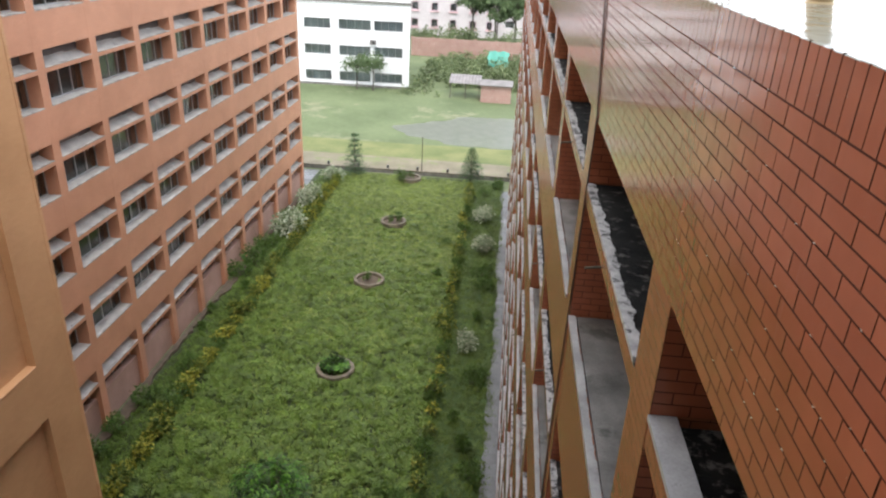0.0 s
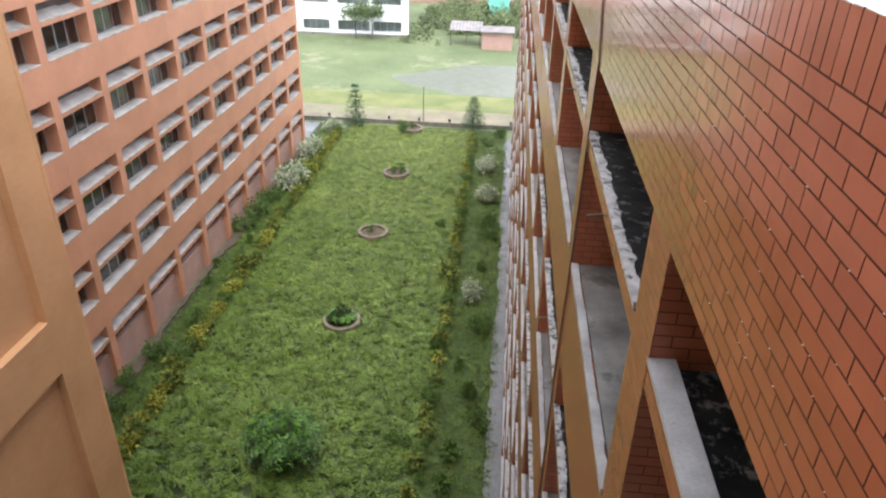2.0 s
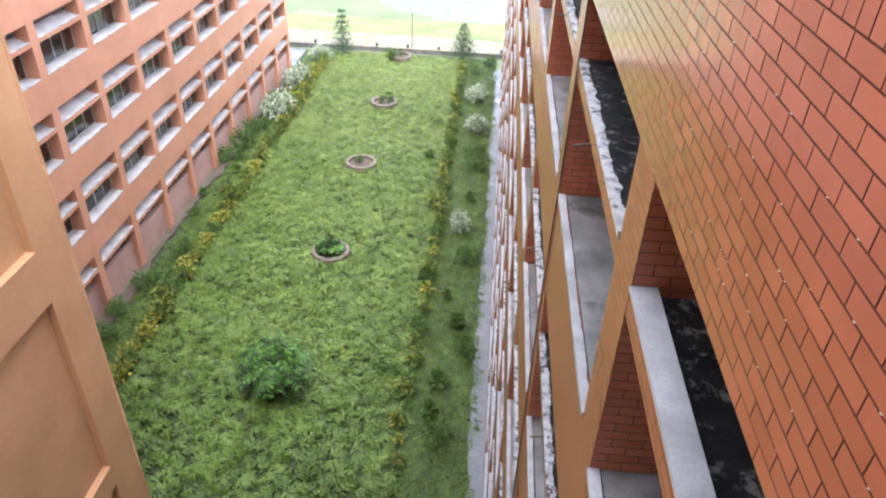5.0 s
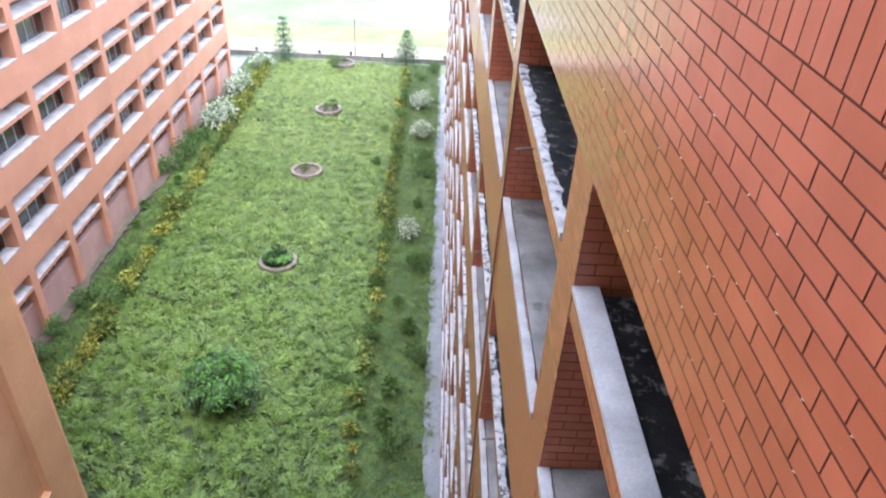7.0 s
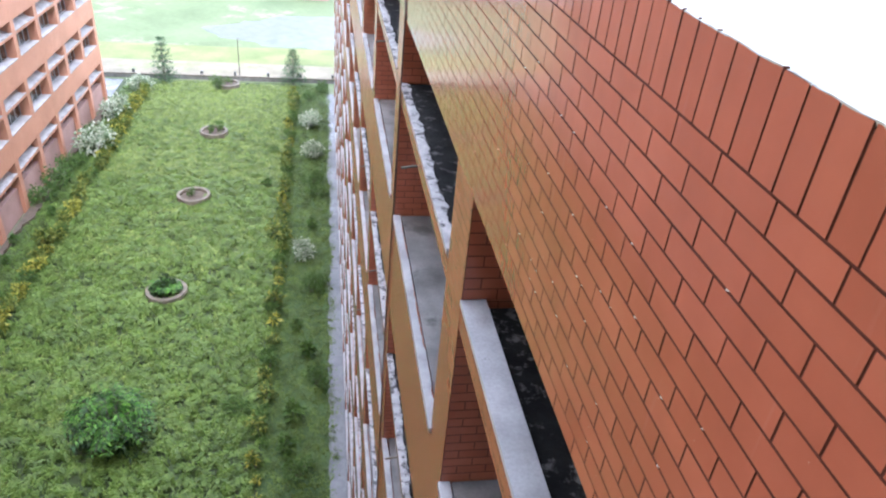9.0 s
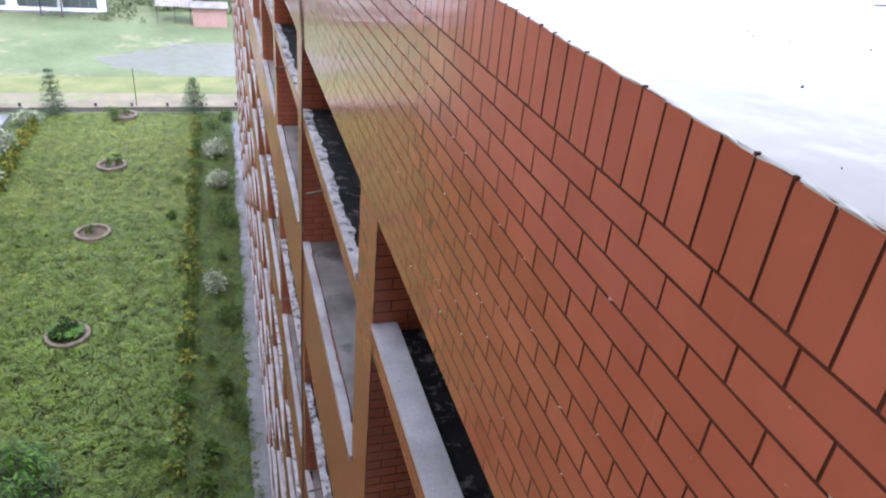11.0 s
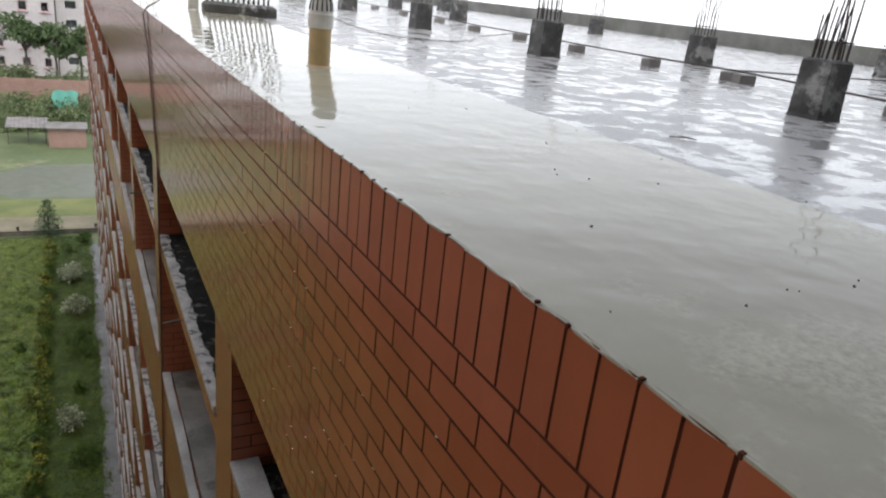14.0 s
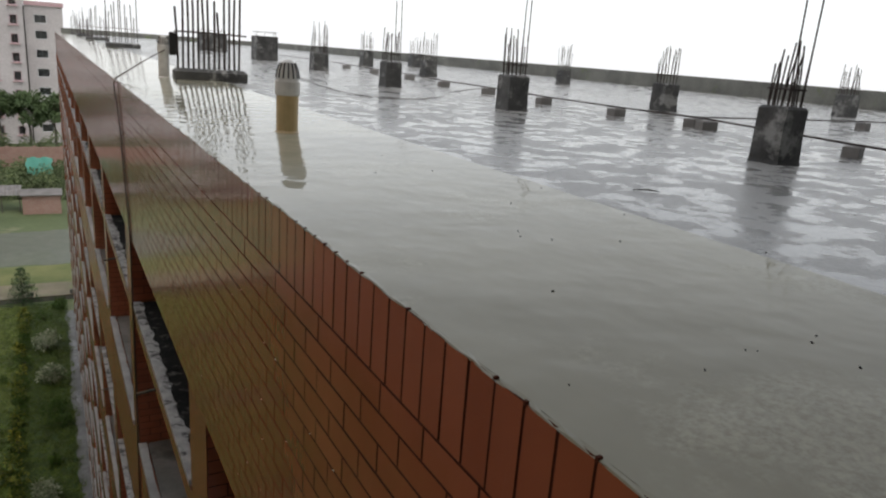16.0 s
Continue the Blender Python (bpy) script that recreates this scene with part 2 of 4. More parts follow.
BLADES_BED = leafy("bed_grass_blades", [(0.075, 0.122, 0.024), (0.135, 0.19, 0.04), (0.095, 0.15, 0.03)], clumps=(1.4, 0.6, 0.95))
SAND = stained("wet_sandy_track", (0.14, 0.125, 0.075), (0.23, 0.20, 0.135), 0.5, 6, 0.8, 0.4, (0.35, 0.54, (0.14, 0.17, 0.06)))
APRON = wet_roof("wet_cement_apron", (0.10, 0.108, 0.106), (0.21, 0.216, 0.212), (0.5, 0.08), (0.9, 0.5), (6, 0.001))
# Scrub greens raised towards the haze that lies over the far field
SCRUBLEAF = leafy("haze_paled_scrub_leaves", [(0.09, 0.135, 0.06), (0.17, 0.22, 0.10), (0.24, 0.28, 0.15), (0.12, 0.17, 0.075)], clumps=(0.5, 0.55, 1.05))
WATER = wet_roof("muddy_standing_water", (0.11, 0.13, 0.09), (0.16, 0.17, 0.13), (0.55, 0.4), (0.12, 0.4), (3, 0.0008))
CROTON = leafy("croton_leaves", [(0.03, 0.065, 0.012), (0.085, 0.135, 0.026), (0.30, 0.31, 0.06), (0.05, 0.09, 0.018), (0.19, 0.235, 0.05)])
CROTON_Y = leafy("yellow_croton_leaves", [(0.06, 0.105, 0.018), (0.34, 0.33, 0.05), (0.42, 0.39, 0.07), (0.10, 0.15, 0.025), (0.035, 0.07, 0.012)])
DARKLEAF = leafy("dark_shrub_leaves", [(0.03, 0.07, 0.014), (0.09, 0.16, 0.032), (0.05, 0.10, 0.02), (0.13, 0.20, 0.05)])
# Inner leaves in very dark green, the bush's inner shade put into colour
DEEPLEAF = leafy("painted_shade_inner_leaves", [(0.012, 0.032, 0.007), (0.03, 0.06, 0.012)])
FERN = leafy("bright_fronds", [(0.012, 0.042, 0.006), (0.045, 0.135, 0.016), (0.13, 0.27, 0.04), (0.02, 0.062, 0.008)], clumps=(3.0, 0.5, 1.15))
WHITELEAF = leafy("white_variegated_leaves", [(0.09, 0.16, 0.06), (0.50, 0.54, 0.42), (0.11, 0.19, 0.07), (0.62, 0.64, 0.54), (0.08, 0.15, 0.055)])
PINE = leafy("araucaria_needles", [(0.042, 0.095, 0.042), (0.084, 0.149, 0.070), (0.063, 0.121, 0.056)])
# Leaf greens lightened so that distant crowns carry haze in their colour
FARLEAF = leafy("haze_paled_tree_leaves", [(0.07, 0.11, 0.05), (0.13, 0.18, 0.085), (0.09, 0.14, 0.065)])
BARK = stained("bark", (0.06, 0.05, 0.04), (0.14, 0.12, 0.1), 8, 40, 0.9, 0.6)
RIM = stained("weathered_planter_cement", (0.10, 0.088, 0.062), (0.215, 0.185, 0.135), 3, 40, 0.8, 0.4)
SOIL = stained("brown_soil", (0.06, 0.045, 0.03), (0.12, 0.09, 0.06), 4, 30, 0.9, 0.7)
WHITE = stained("white_painted_plaster", (0.68, 0.70, 0.70), (0.82, 0.83, 0.83), 0.3, 4, 0.8, 0.1)
# Tower plaster in a paler tone, with the distance haze mixed in
PINKISH = stained("haze_paled_pink_plaster", (0.50, 0.46, 0.46), (0.60, 0.56, 0.56), 0.2, 3, 0.8, 0.1)
PINKTRIM = plain("pink_window_surround", (0.55, 0.36, 0.38), 0.7)
# Brick tones paled and muted, putting the distance haze into the colour
BRICK_FAR = tile_skin("haze_muted_red_brick", ((0.34, 0.20, 0.165), (0.40, 0.26, 0.215)), 0.85, (0.4, 0.36, 0.32))
TIN = stained("weathered_tin", (0.12, 0.11, 0.10), (0.24, 0.22, 0.21), 1, 10, 0.5, 0.2)
TARP = plain("teal_tarpaulin", (0.068, 0.315, 0.240), 0.4)


def glass_material():
    m, nt, b = shader("window_glass")
    b.inputs["Base Color"].default_value = (0.6, 0.66, 0.66, 1)
    b.inputs["Roughness"].default_value = 0.03
    b.inputs["Transmission Weight"].default_value = 1.0
    return m


GLASS = glass_material()


# ---- mesh helpers ----
class Shape:
    """Gathers boxes, tubes and loose faces into one mesh."""

    def __init__(self):
        self.v, self.f = [], []

    def box(self, x0, x1, y0, y1, z0, z1):
        n = len(self.v)
        self.v += [(x, y, z) for z in (z0, z1) for y in (y0, y1) for x in (x0, x1)]
        self.f += [tuple(n + i for i in q) for q in ((0, 2, 3, 1), (4, 5, 7, 6), (0, 1, 5, 4), (2, 6, 7, 3), (0, 4, 6, 2), (1, 3, 7, 5))]
        return self

    def chamfered(self, x0, x1, y0, y1, z0, z1, c):
        """A box whose upper edges are cut back by c."""
        n = len(self.v)
        rings = ((0, z0), (0, z1 - c), (c, z1))
        for d, z in rings:
            self.v += [(x0 + d, y0 + d, z), (x1 - d, y0 + d, z), (x1 - d, y1 - d, z), (x0 + d, y1 - d, z)]
        self.f.append((n + 3, n + 2, n + 1, n))
        for r in (0, 4):
            self.f += [(n + r + i, n + r + (i + 1) % 4, n + r + 4 + (i + 1) % 4, n + r + 4 + i) for i in range(4)]
        self.f.append((n + 8, n + 9, n + 10, n + 11))
        return self

    def tube(self, points, radii, sides=8):
        n, k = len(self.v), len(points)
        pts = [Vector(p) for p in points]
        for i, p in enumerate(pts):
            d = (pts[min(i + 1, k - 1)] - pts[max(i - 1, 0)]).normalized()
            u = d.orthogonal().normalized()
            w = d.cross(u)
            r = radii[i] if isinstance(radii, (list, tuple)) else radii
            for j in range(sides):
                a = 2 * math.pi * j / sides
                self.v.append(tuple(p + u * (r * math.cos(a)) + w * (r * math.sin(a))))
        for i in range(k - 1):
            for j in range(sides):
                a, b = n + i * sides + j, n + i * sides + (j + 1) % sides
                self.f.append((a, b, b + sides, a + sides))
        self.f.append(tuple(n + j for j in reversed(range(sides))))
        self.f.append(tuple(n + (k - 1) * sides + j for j in range(sides)))
        return self

    def lathe(self, profile, sides=24, centre=(0, 0)):
        """Turns (radius, height) pairs round the upright axis."""
        n = len(self.v)
        for r, z in profile:
            self.v += [(centre[0] + r * math.cos(2 * math.pi * j / sides), centre[1] + r * math.sin(2 * math.pi * j / sides), z) for j in range(sides)]
        for i in range(len(profile) - 1):
            for j in range(sides):
                a, b = n + i * sides + j, n + i * sides + (j + 1) % sides
                self.f.append((a, b, b + sides, a + sides))
        self.f.append(tuple(n + (len(profile) - 1) * sides + j for j in range(sides)))
        return self

    def mesh(self, name, material, smooth=False):
        me = bpy.data.meshes.new(name)
        me.from_pydata(self.v, [], self.f)
        me.materials.append(material)
        if smooth:
            me.polygons.foreach_set("use_smooth", [True] * len(me.polygons))
        me.update()
        return me


def part(name, shape, material, parent=None, label="", at=(0, 0, 0), smooth=False):
    me = shape if isinstance(shape, bpy.types.Mesh) else shape.mesh(name, material, smooth)
    ob = new(name, me)
    ob.location = at
    if parent is not None:
        ob.parent = parent
    if label:
        ob["label"] = label
    return ob


def thing(name, label, category, at=(0, 0, 0), group="", kind=""):
    ob = new(name)
    ob.location = at
    return tagged(ob, label, category, group, kind)


def leaf_cloud(seed, spots, count, size, up=0.3, spread=0.35, slim=0.45):
    """Folded leaves scattered round the given spots (x, y, z, radius), each an island of its own."""
    rng = np.random.default_rng(seed)
    spots = np.array(spots, float)
    w = spots[:, 3] ** 2
    pick = rng.choice(len(spots), count, p=w / w.sum())
    d = rng.normal(size=(count, 3))
    d /= np.linalg.norm(d, axis=1, keepdims=True)
    c = spots[pick, :3] + d * (spots[pick, 3:] * (rng.random((count, 1)) ** 0.5))
    axis = d * (1 - up) + rng.normal(size=(count, 3)) * spread + np.array([0, 0, up])
    axis /= np.linalg.norm(axis, axis=1, keepdims=True)
    side = np.cross(axis, rng.normal(size=(count, 3)))
    side /= np.linalg.norm(side, axis=1, keepdims=True) + 1e-9
    nrm = np.cross(axis, side)
    ln = size * (0.6 + 0.8 * rng.random((count, 1)))
    a, tip = c, c + axis * ln - np.array([0, 0, 0.25]) * ln
    mid = c + axis * ln * 0.5 + nrm * ln * 0.12
    l, r = mid + side * ln * slim * 0.5, mid - side * ln * slim * 0.5
    v = np.stack([a, l, tip, r, mid - nrm * ln * 0.14], 1).reshape(-1, 3)
    n = np.arange(count)[:, None] * 5
    f = np.concatenate([n + [0, 1, 4], n + [1, 2, 4], n + [2, 3, 4], n + [3, 0, 4]], 1).reshape(-1, 3)
    s = Shape()
    s.v, s.f = v.tolist(), f.tolist()
    return s


# ---- the two classroom blocks ----
PITCH, PILLAR, STOREY, ROOF_Z = 3.468, 0.457, 3.3, 20.678
A_DEEP, SLAB_T, B_BOTTOM, RECESS = 0.61, 0.19, 2.035, 0.75


def span(face, out, near, far):
    """The x range between two depths behind a facade at x = face that looks towards out."""
    a, b = face - out * near, face - out * far
    return min(a, b), max(a, b)


def ragged(face, out, lo, hi, length, z0, z1, seed, front=-0.006):
    """A coping whose inner edge is broken and uneven."""
    r = random.Random(seed)
    s, n, w = Shape(), 130, (lo + hi) / 2
    for i in range(n + 1):
        w = min(hi, max(lo, w + r.uniform(-0.4, 0.4) * (hi - lo)))
        y = length * i / n
        a, b = face - out * front, face - out * w
        s.v += [(a, y, z0), (a, y, z1), (b, y, z1 - 0.004), (b + 0.004 * -out, y, z0)]
        if i:
            k = 4 * i
            s.f += [(k - 4 + j, k - 4 + (j + 1) % 4, k + (j + 1) % 4, k + j) for j in range(4)]
    s.f += [(0, 1, 2, 3), tuple(4 * n + j for j in (3, 2, 1, 0))]
    if out < 0:
        s.f = [tuple(reversed(q)) for q in s.f]
    return s


def facade(root, face, out, y_first, bays, z_top, skin, tray, back, sill_mat, glazed_ground, recess, bottom, lip_mat):
    """The deep grid of a classroom block: pillars, spandrels, shade slabs, sills and windows."""
    y_end = y_first + bays * PITCH
    opening = PITCH - PILLAR
    pillar = Shape().box(*span(face, out, 0, 0.8), 0, PILLAR, 0, z_top + 0.02).mesh("pillar", skin)
    for i in range(bays + 1):
        part("pillar", pillar, None, root, at=(0, y_first + i * PITCH, 0))
    for k in range(6):
        low = z_top - k * STOREY - bottom
        below = z_top - (k + 1) * STOREY if k < 5 else None
        if below is not None:
            panel = Shape().box(*span(face, out, 0.003, 0.25), 0, opening, below, low - 0.05).mesh("spandrel", skin)
            for i in range(bays):
                part("spandrel", panel, None, root, at=(0, y_first + i * PITCH + PILLAR, 0))
    x0, x1 = span(face, out, 0.004, 0.13)
    front = Shape().box(x0, x1, 0, opening, -A_DEEP - SLAB_T, -A_DEEP - 0.03).mesh("slab_edge", skin)
    coping = Shape().box(*span(face, out, -0.006, 0.135), 0, opening, -A_DEEP - 0.03, -A_DEEP).mesh("coping", lip_mat)
    coping_old, trough_old, lip_old = coping, None, None
    if tray is not PALE:
        coping_old = [ragged(face, out, 0.058, 0.09, opening, -A_DEEP - 0.03, -A_DEEP, 70 + q).mesh("coping", COPING_OLD) for q in range(3)]
        lip_old = [ragged(face, out, 0.05, 0.064, opening, -bottom - 0.05, -bottom, 80 + q, -0.012).mesh("sill_lip", COPING) for q in range(3)]
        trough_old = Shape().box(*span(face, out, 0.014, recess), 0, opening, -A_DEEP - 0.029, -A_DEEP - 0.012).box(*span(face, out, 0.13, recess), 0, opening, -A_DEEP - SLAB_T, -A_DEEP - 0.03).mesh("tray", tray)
    trough = Shape().box(*span(face, out, 0.13, recess), 0, opening, -A_DEEP - SLAB_T, -A_DEEP - 0.06)
    if tray is PALE:
        # these shade slabs slope up towards the wall
        trough.box(*span(face, out, recess * 0.45, recess), 0.12, opening * 0.7, -A_DEEP - 0.06, -A_DEEP + 0.0)
        trough.v = [(x, y, z + (0.22 if abs(x - face) > 0.4 and z > -A_DEEP - 0.1 else 0)) for x, y, z in trough.v]
    trough = trough.mesh("tray", tray)
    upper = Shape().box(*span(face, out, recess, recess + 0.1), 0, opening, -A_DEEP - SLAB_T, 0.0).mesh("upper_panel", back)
    sill = Shape().box(*span(face, out, 0.075, recess), 0, opening, -bottom - 0.12, -bottom - 0.015).mesh("sill", sill_mat)
    lip = Shape().box(*span(face, out, -0.012, 0.075), 0, opening, -bottom - 0.05, -bottom).mesh("sill_lip", lip_mat)
    fr = Shape()
    t = -A_DEEP - SLAB_T
    fx = span(face, out, recess - 0.06, recess)
    low_z = -bottom - 0.015
    for y in (0, 1):
        fr.box(*fx, y * (opening - 0.05), y * (opening - 0.05) + 0.05, low_z, t)
    for j in (1, 2, 3):
        fr.box(*fx, opening * j / 4 - 0.025, opening * j / 4 + 0.025, low_z + 0.05, t - 0.05)
    fr.box(*fx, 0.05, opening - 0.05, low_z, low_z + 0.05).box(*fx, 0.05, opening - 0.05, t - 0.05, t)
    frame_me = fr.mesh("window_frame", ALU)
    w = opening / 4 - 0.05
    pane_me = Shape().box(*span(face, out, recess - 0.036, recess - 0.03), 0, w, low_z + 0.05, t - 0.05).mesh("pane", GLASS)
    for k in range(6):
        z = z_top - k * STOREY
        for i in range(bays):
            y = y_first + i * PITCH + PILLAR
            slab = part("shade_slab", front, None, root, at=(0, y, z))
            old = trough_old is not None and not (i == 0 and k == 0)
            part("coping", coping_old[(i + k) % 3] if old else coping, None, slab)
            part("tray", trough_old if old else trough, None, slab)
            part("upper_panel", upper, None, root, at=(0, y, z))
            if k < 5 or not glazed_ground:
                s = part("sill", sill, None, root, at=(0, y, z))
                part("sill_lip", lip_old[(i + k) % 3] if lip_old else lip, None, s)
            win = part("window", frame_me, None, root, at=(0, y, z))
            for j in range(4):
                p = part("pane", pane_me, None, win, at=(0, opening * j / 4 + 0.025, 0))
                p.visible_shadow = False
    low = z_top - 5 * STOREY - bottom
    if glazed_ground:
        panel = Shape().box(*span(face, out, 0.2, 0.68), 0, opening, 0, low + 0.45)
    else:
        panel = Shape().box(*span(face, out, 0.003, 0.25), 0, opening, 0, low - 0.05)
    panel = panel.mesh("ground_wall", PLASTER if glazed_ground else skin)
    for i in range(bays):
        part("ground_wall", panel, None, root, at=(0, y_first + i * PITCH + PILLAR, 0))
    return y_end + PILLAR


FACE_R, FACE_L, ZA = 0.819, -16.39, 19.394
Y_R0 = 2.904 - 1 * PITCH
east = thing("classroom_block", "terracotta-tiled classroom block with flat wet roof and deep window grid", "building")
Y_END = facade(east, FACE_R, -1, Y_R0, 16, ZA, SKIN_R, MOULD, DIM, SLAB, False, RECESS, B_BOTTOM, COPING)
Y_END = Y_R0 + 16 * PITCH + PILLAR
part("core", Shape().box(FACE_R + 1.0, 14.2, Y_R0, Y_END, 0, ROOF_Z - 0.2), DIM, east, "solid core coloured dark to stand in for unlit rooms behind the windows")
band = part("upper_band", Shape().box(FACE_R + 0.0024, FACE_R + 0.35, -0.4, Y_END, ZA, ROOF_Z - 0.2).box(FACE_R + 0.0024, FACE_R + 0.02, -0.4, Y_END, ROOF_Z - 0.2, ROOF_Z - 0.012), JOINT, east, "top band of glazed terracotta tiles with dark joints")
roof = part("roof_slab", Shape().box(FACE_R + 0.02, 14.2, -0.4, Y_END, ROOF_Z - 0.2, ROOF_Z - 0.012), ROOF_IN, east, "rough concrete roof under shallow rain water")
part("edge_strip", Shape().box(FACE_R + 0.009, 1.87, -0.4, Y_END, ROOF_Z - 0.012, ROOF_Z - 0.002), ROOF_EDGE, roof, "smooth wet screed strip along the roof edge")
part("parapet", Shape().box(14.2, 14.35, -0.4, Y_END, 0, ROOF_Z + 0.345).box(1.2, 14.2, Y_END - 0.15, Y_END, ROOF_Z - 0.012, ROOF_Z + 0.30), PARA, east, "low dark mossy parapet")

west = thing("classroom_block", "terracotta classroom block, lightened for haze, with recessed windows and pale shade slabs", "building")
Y_L0 = 24.06 - PILLAR - 4 * PITCH
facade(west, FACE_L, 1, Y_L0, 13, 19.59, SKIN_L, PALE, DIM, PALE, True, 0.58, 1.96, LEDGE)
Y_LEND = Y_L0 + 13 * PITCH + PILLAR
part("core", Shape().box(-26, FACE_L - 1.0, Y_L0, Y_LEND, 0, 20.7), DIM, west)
part("upper_band", Shape().box(FACE_L - 0.35, FACE_L, Y_L0, Y_LEND, 19.59, 20.8), SKIN_L, west)
part("end_wall", Shape().box(-26, FACE_L - 0.8, Y_LEND - 0.3, Y_LEND - 0.004, 0, 20.78), SKIN_L, west)
part("roof_slab", Shape().box(-26, FACE_L - 0.35, Y_L0, Y_LEND, 20.7, 20.79), SLAB, west)

# stair tower that stands forward of the west block
tower = thing("stair_tower", "ochre tiled stair tower with tall recessed wall panels", "building")
TX, TY = -9.5, 12.93
s = Shape()
for z0, z1 in ((0, 0.6), (4.95 - 0.75, 4.95), (10.65, 12.0), (17.7, 19.05)):
    s.box(TX - 0.25, TX, 4.0, TY - 1.18, z0, z1)
# Unseen upper part carried to 32 m to block sky from the south-west
s.box(TX - 0.25, TX, TY - 1.18, TY, 0, 32).box(TX - 0.25, TX, 3.0, 4.0, 0, 32).box(TX - 0.25, TX, 4.0, TY - 1.18, 24.3, 32)
part("wall_frame", s, SKIN_T, tower)
for z0, z1 in ((0.6, 4.2), (4.95, 10.65), (12.0, 17.7), (19.05, 24.3)):
    part("wall_panel", Shape().box(TX - 0.5, TX - 0.25 + 0.06, 4.0, TY - 1.18, z0, z1), SKIN_T, tower, "recessed ochre panel")
    part("panel_ledge", Shape().chamfered(TX - 0.2, TX + 0.012, 4.0, TY - 1.18, z0 - 0.03, z0 + 0.012, 0.01), SKIN_T, tower)
part("tower_body", Shape().box(-16.2, TX - 0.5, 3.0, TY - 0.004, 0, 32), SKIN_T, tower)
tooth = Shape()
for i in range(330):
    tooth.box(TX - 0.06, TX + 0.012, TY - 0.09, TY + 0.012, 0.3 + i * 0.075, 0.3 + i * 0.075 + 0.05)
tagged(part("corner_tile", tooth, SKIN_T, tower, "projecting corner tiles"), kind="stuff")

# unseen link wing added behind the camera, with the opening that the view is taken from
# Its height and dull grey keep light off the nearby tiles and pillar flanks
W = Shape()
for x0, x1, z0, z1 in ((-16.2, -0.9, 0, 32), (-0.9, 0.72, 0, 20.1), (-0.9, 0.72, 22.1, 32), (0.72, 0.81, 0, 32), (0.81, 14.4, ROOF_Z + 0.01, 32)):
    W.box(x0, x1, -0.75, -0.4, z0, z1)
link = part("wall_south", W, GREYWALL)
tagged(link, "unseen plain grey wall added to close the south side and block sky", "wall", kind="structure")
tagged(part("floor_south", Shape().box(-3, 0.81, -4, -0.4, 19.0, 19.15), SLAB), "unseen bare concrete landing added behind the south wall", "floor", kind="structure")
tagged(part("wall_landing", Shape().box(-3.2, 4, -4.2, -4, 17, 26), SKIN_T), "unseen plain wall added at the back of the landing", "wall", kind="structure")
# Unseen overhang, added to take sky light from the near wall and roof
tagged(part("eave", Shape().chamfered(-16.2, 14.0, -0.4, 0.95, 22.15, 22.35, 0.03), SLAB), "unseen concrete slab added over the south wall to darken the near tiles", "eave", kind="structure")

# ---- ground ----
ground = part("ground", Shape().box(-2500, 2500, -400, 3000, -0.6, -0.03), GRASS_GROUND)
tagged(ground, "wet green field grass", "ground", kind="structure")
lawn = part("lawn", Shape().box(-14.1, -2.35, 3, 60.4, -0.2, 0.0), LAWN)
tagged(lawn, "bright green court lawn", "lawn", kind="structure")
for nm, x0, x1, mt in (("bed_west", -16.35, -14.1, LAWN), ("bed_east", -2.35, 0.3, BED)):
    tagged(part(nm, Shape().box(x0, x1, 3, 60.4, -0.2, 0.004), mt), "grassy planting bed", "planting bed", kind="structure")
apron = part("apron", ragged(FACE_R, -1, -0.66, -0.38, 58, -0.2, 0.06, 9, 0.0), APRON)
tagged(apron, "wet cement apron along the block", "pavement", kind="structure")
tagged(part("plinth_kerb", ragged(-16.38, -1, 0.2, 0.6, Y_LEND - 13, -0.1, 0.16, 5), SOIL, at=(0, 13, 0)), "rough muddy earth border along the west block", "border", kind="structure")
tagged(part("pavement", Shape().box(-22, -16.4, Y_LEND, 60.3, -0.2, 0.03), APRON), "wet pale cement paving beside the block", "pavement", kind="structure")


def blob_sheet(name, cx, cy, rx, ry, z, material, seed, square=2.0):
    """A flat sheet with an uneven outline."""
    rng = random.Random(seed)
    ph = [rng.uniform(0, 6.28) for _ in range(4)]
    s, n = Shape(), 72
    for ring, zz in ((1.03, z - 0.05), (1.0, z)):
        for j in range(n):
            a = 2 * math.pi * j / n
            r = 1 + 0.09 * math.sin(3 * a + ph[0]) + 0.06 * math.sin(5 * a + ph[1]) + 0.04 * math.sin(11 * a + ph[2]) + 0.02 * math.sin(23 * a + ph[3])
            c, d = math.cos(a), math.sin(a)
            k = (abs(c) ** square + abs(d) ** square) ** (-1 / square)
            s.v.append((cx + rx * r * c * k * ring, cy + ry * r * d * k * ring, zz))
    s.f += [(j, (j + 1) % n, n + (j + 1) % n, n + j) for j in range(n)]
    s.f.append(tuple(range(n, 2 * n)))
    return part(name, s, material)


tagged(blob_sheet("verge", -10, 67.4, 75, 3.2, -0.016, VERGE, 9, 6), "yellowing grass verge beside the track", "verge", kind="structure")
tagged(blob_sheet("road", -10, 63.9, 75, 1.9, -0.008, SAND, 3, 6), "wet sandy track across the field", "track", kind="structure")
tagged(blob_sheet("water", -1.0, 77.0, 9.8, 6.3, -0.006, WATER, 5), "shallow muddy rain water on the field", "puddle", kind="structure")


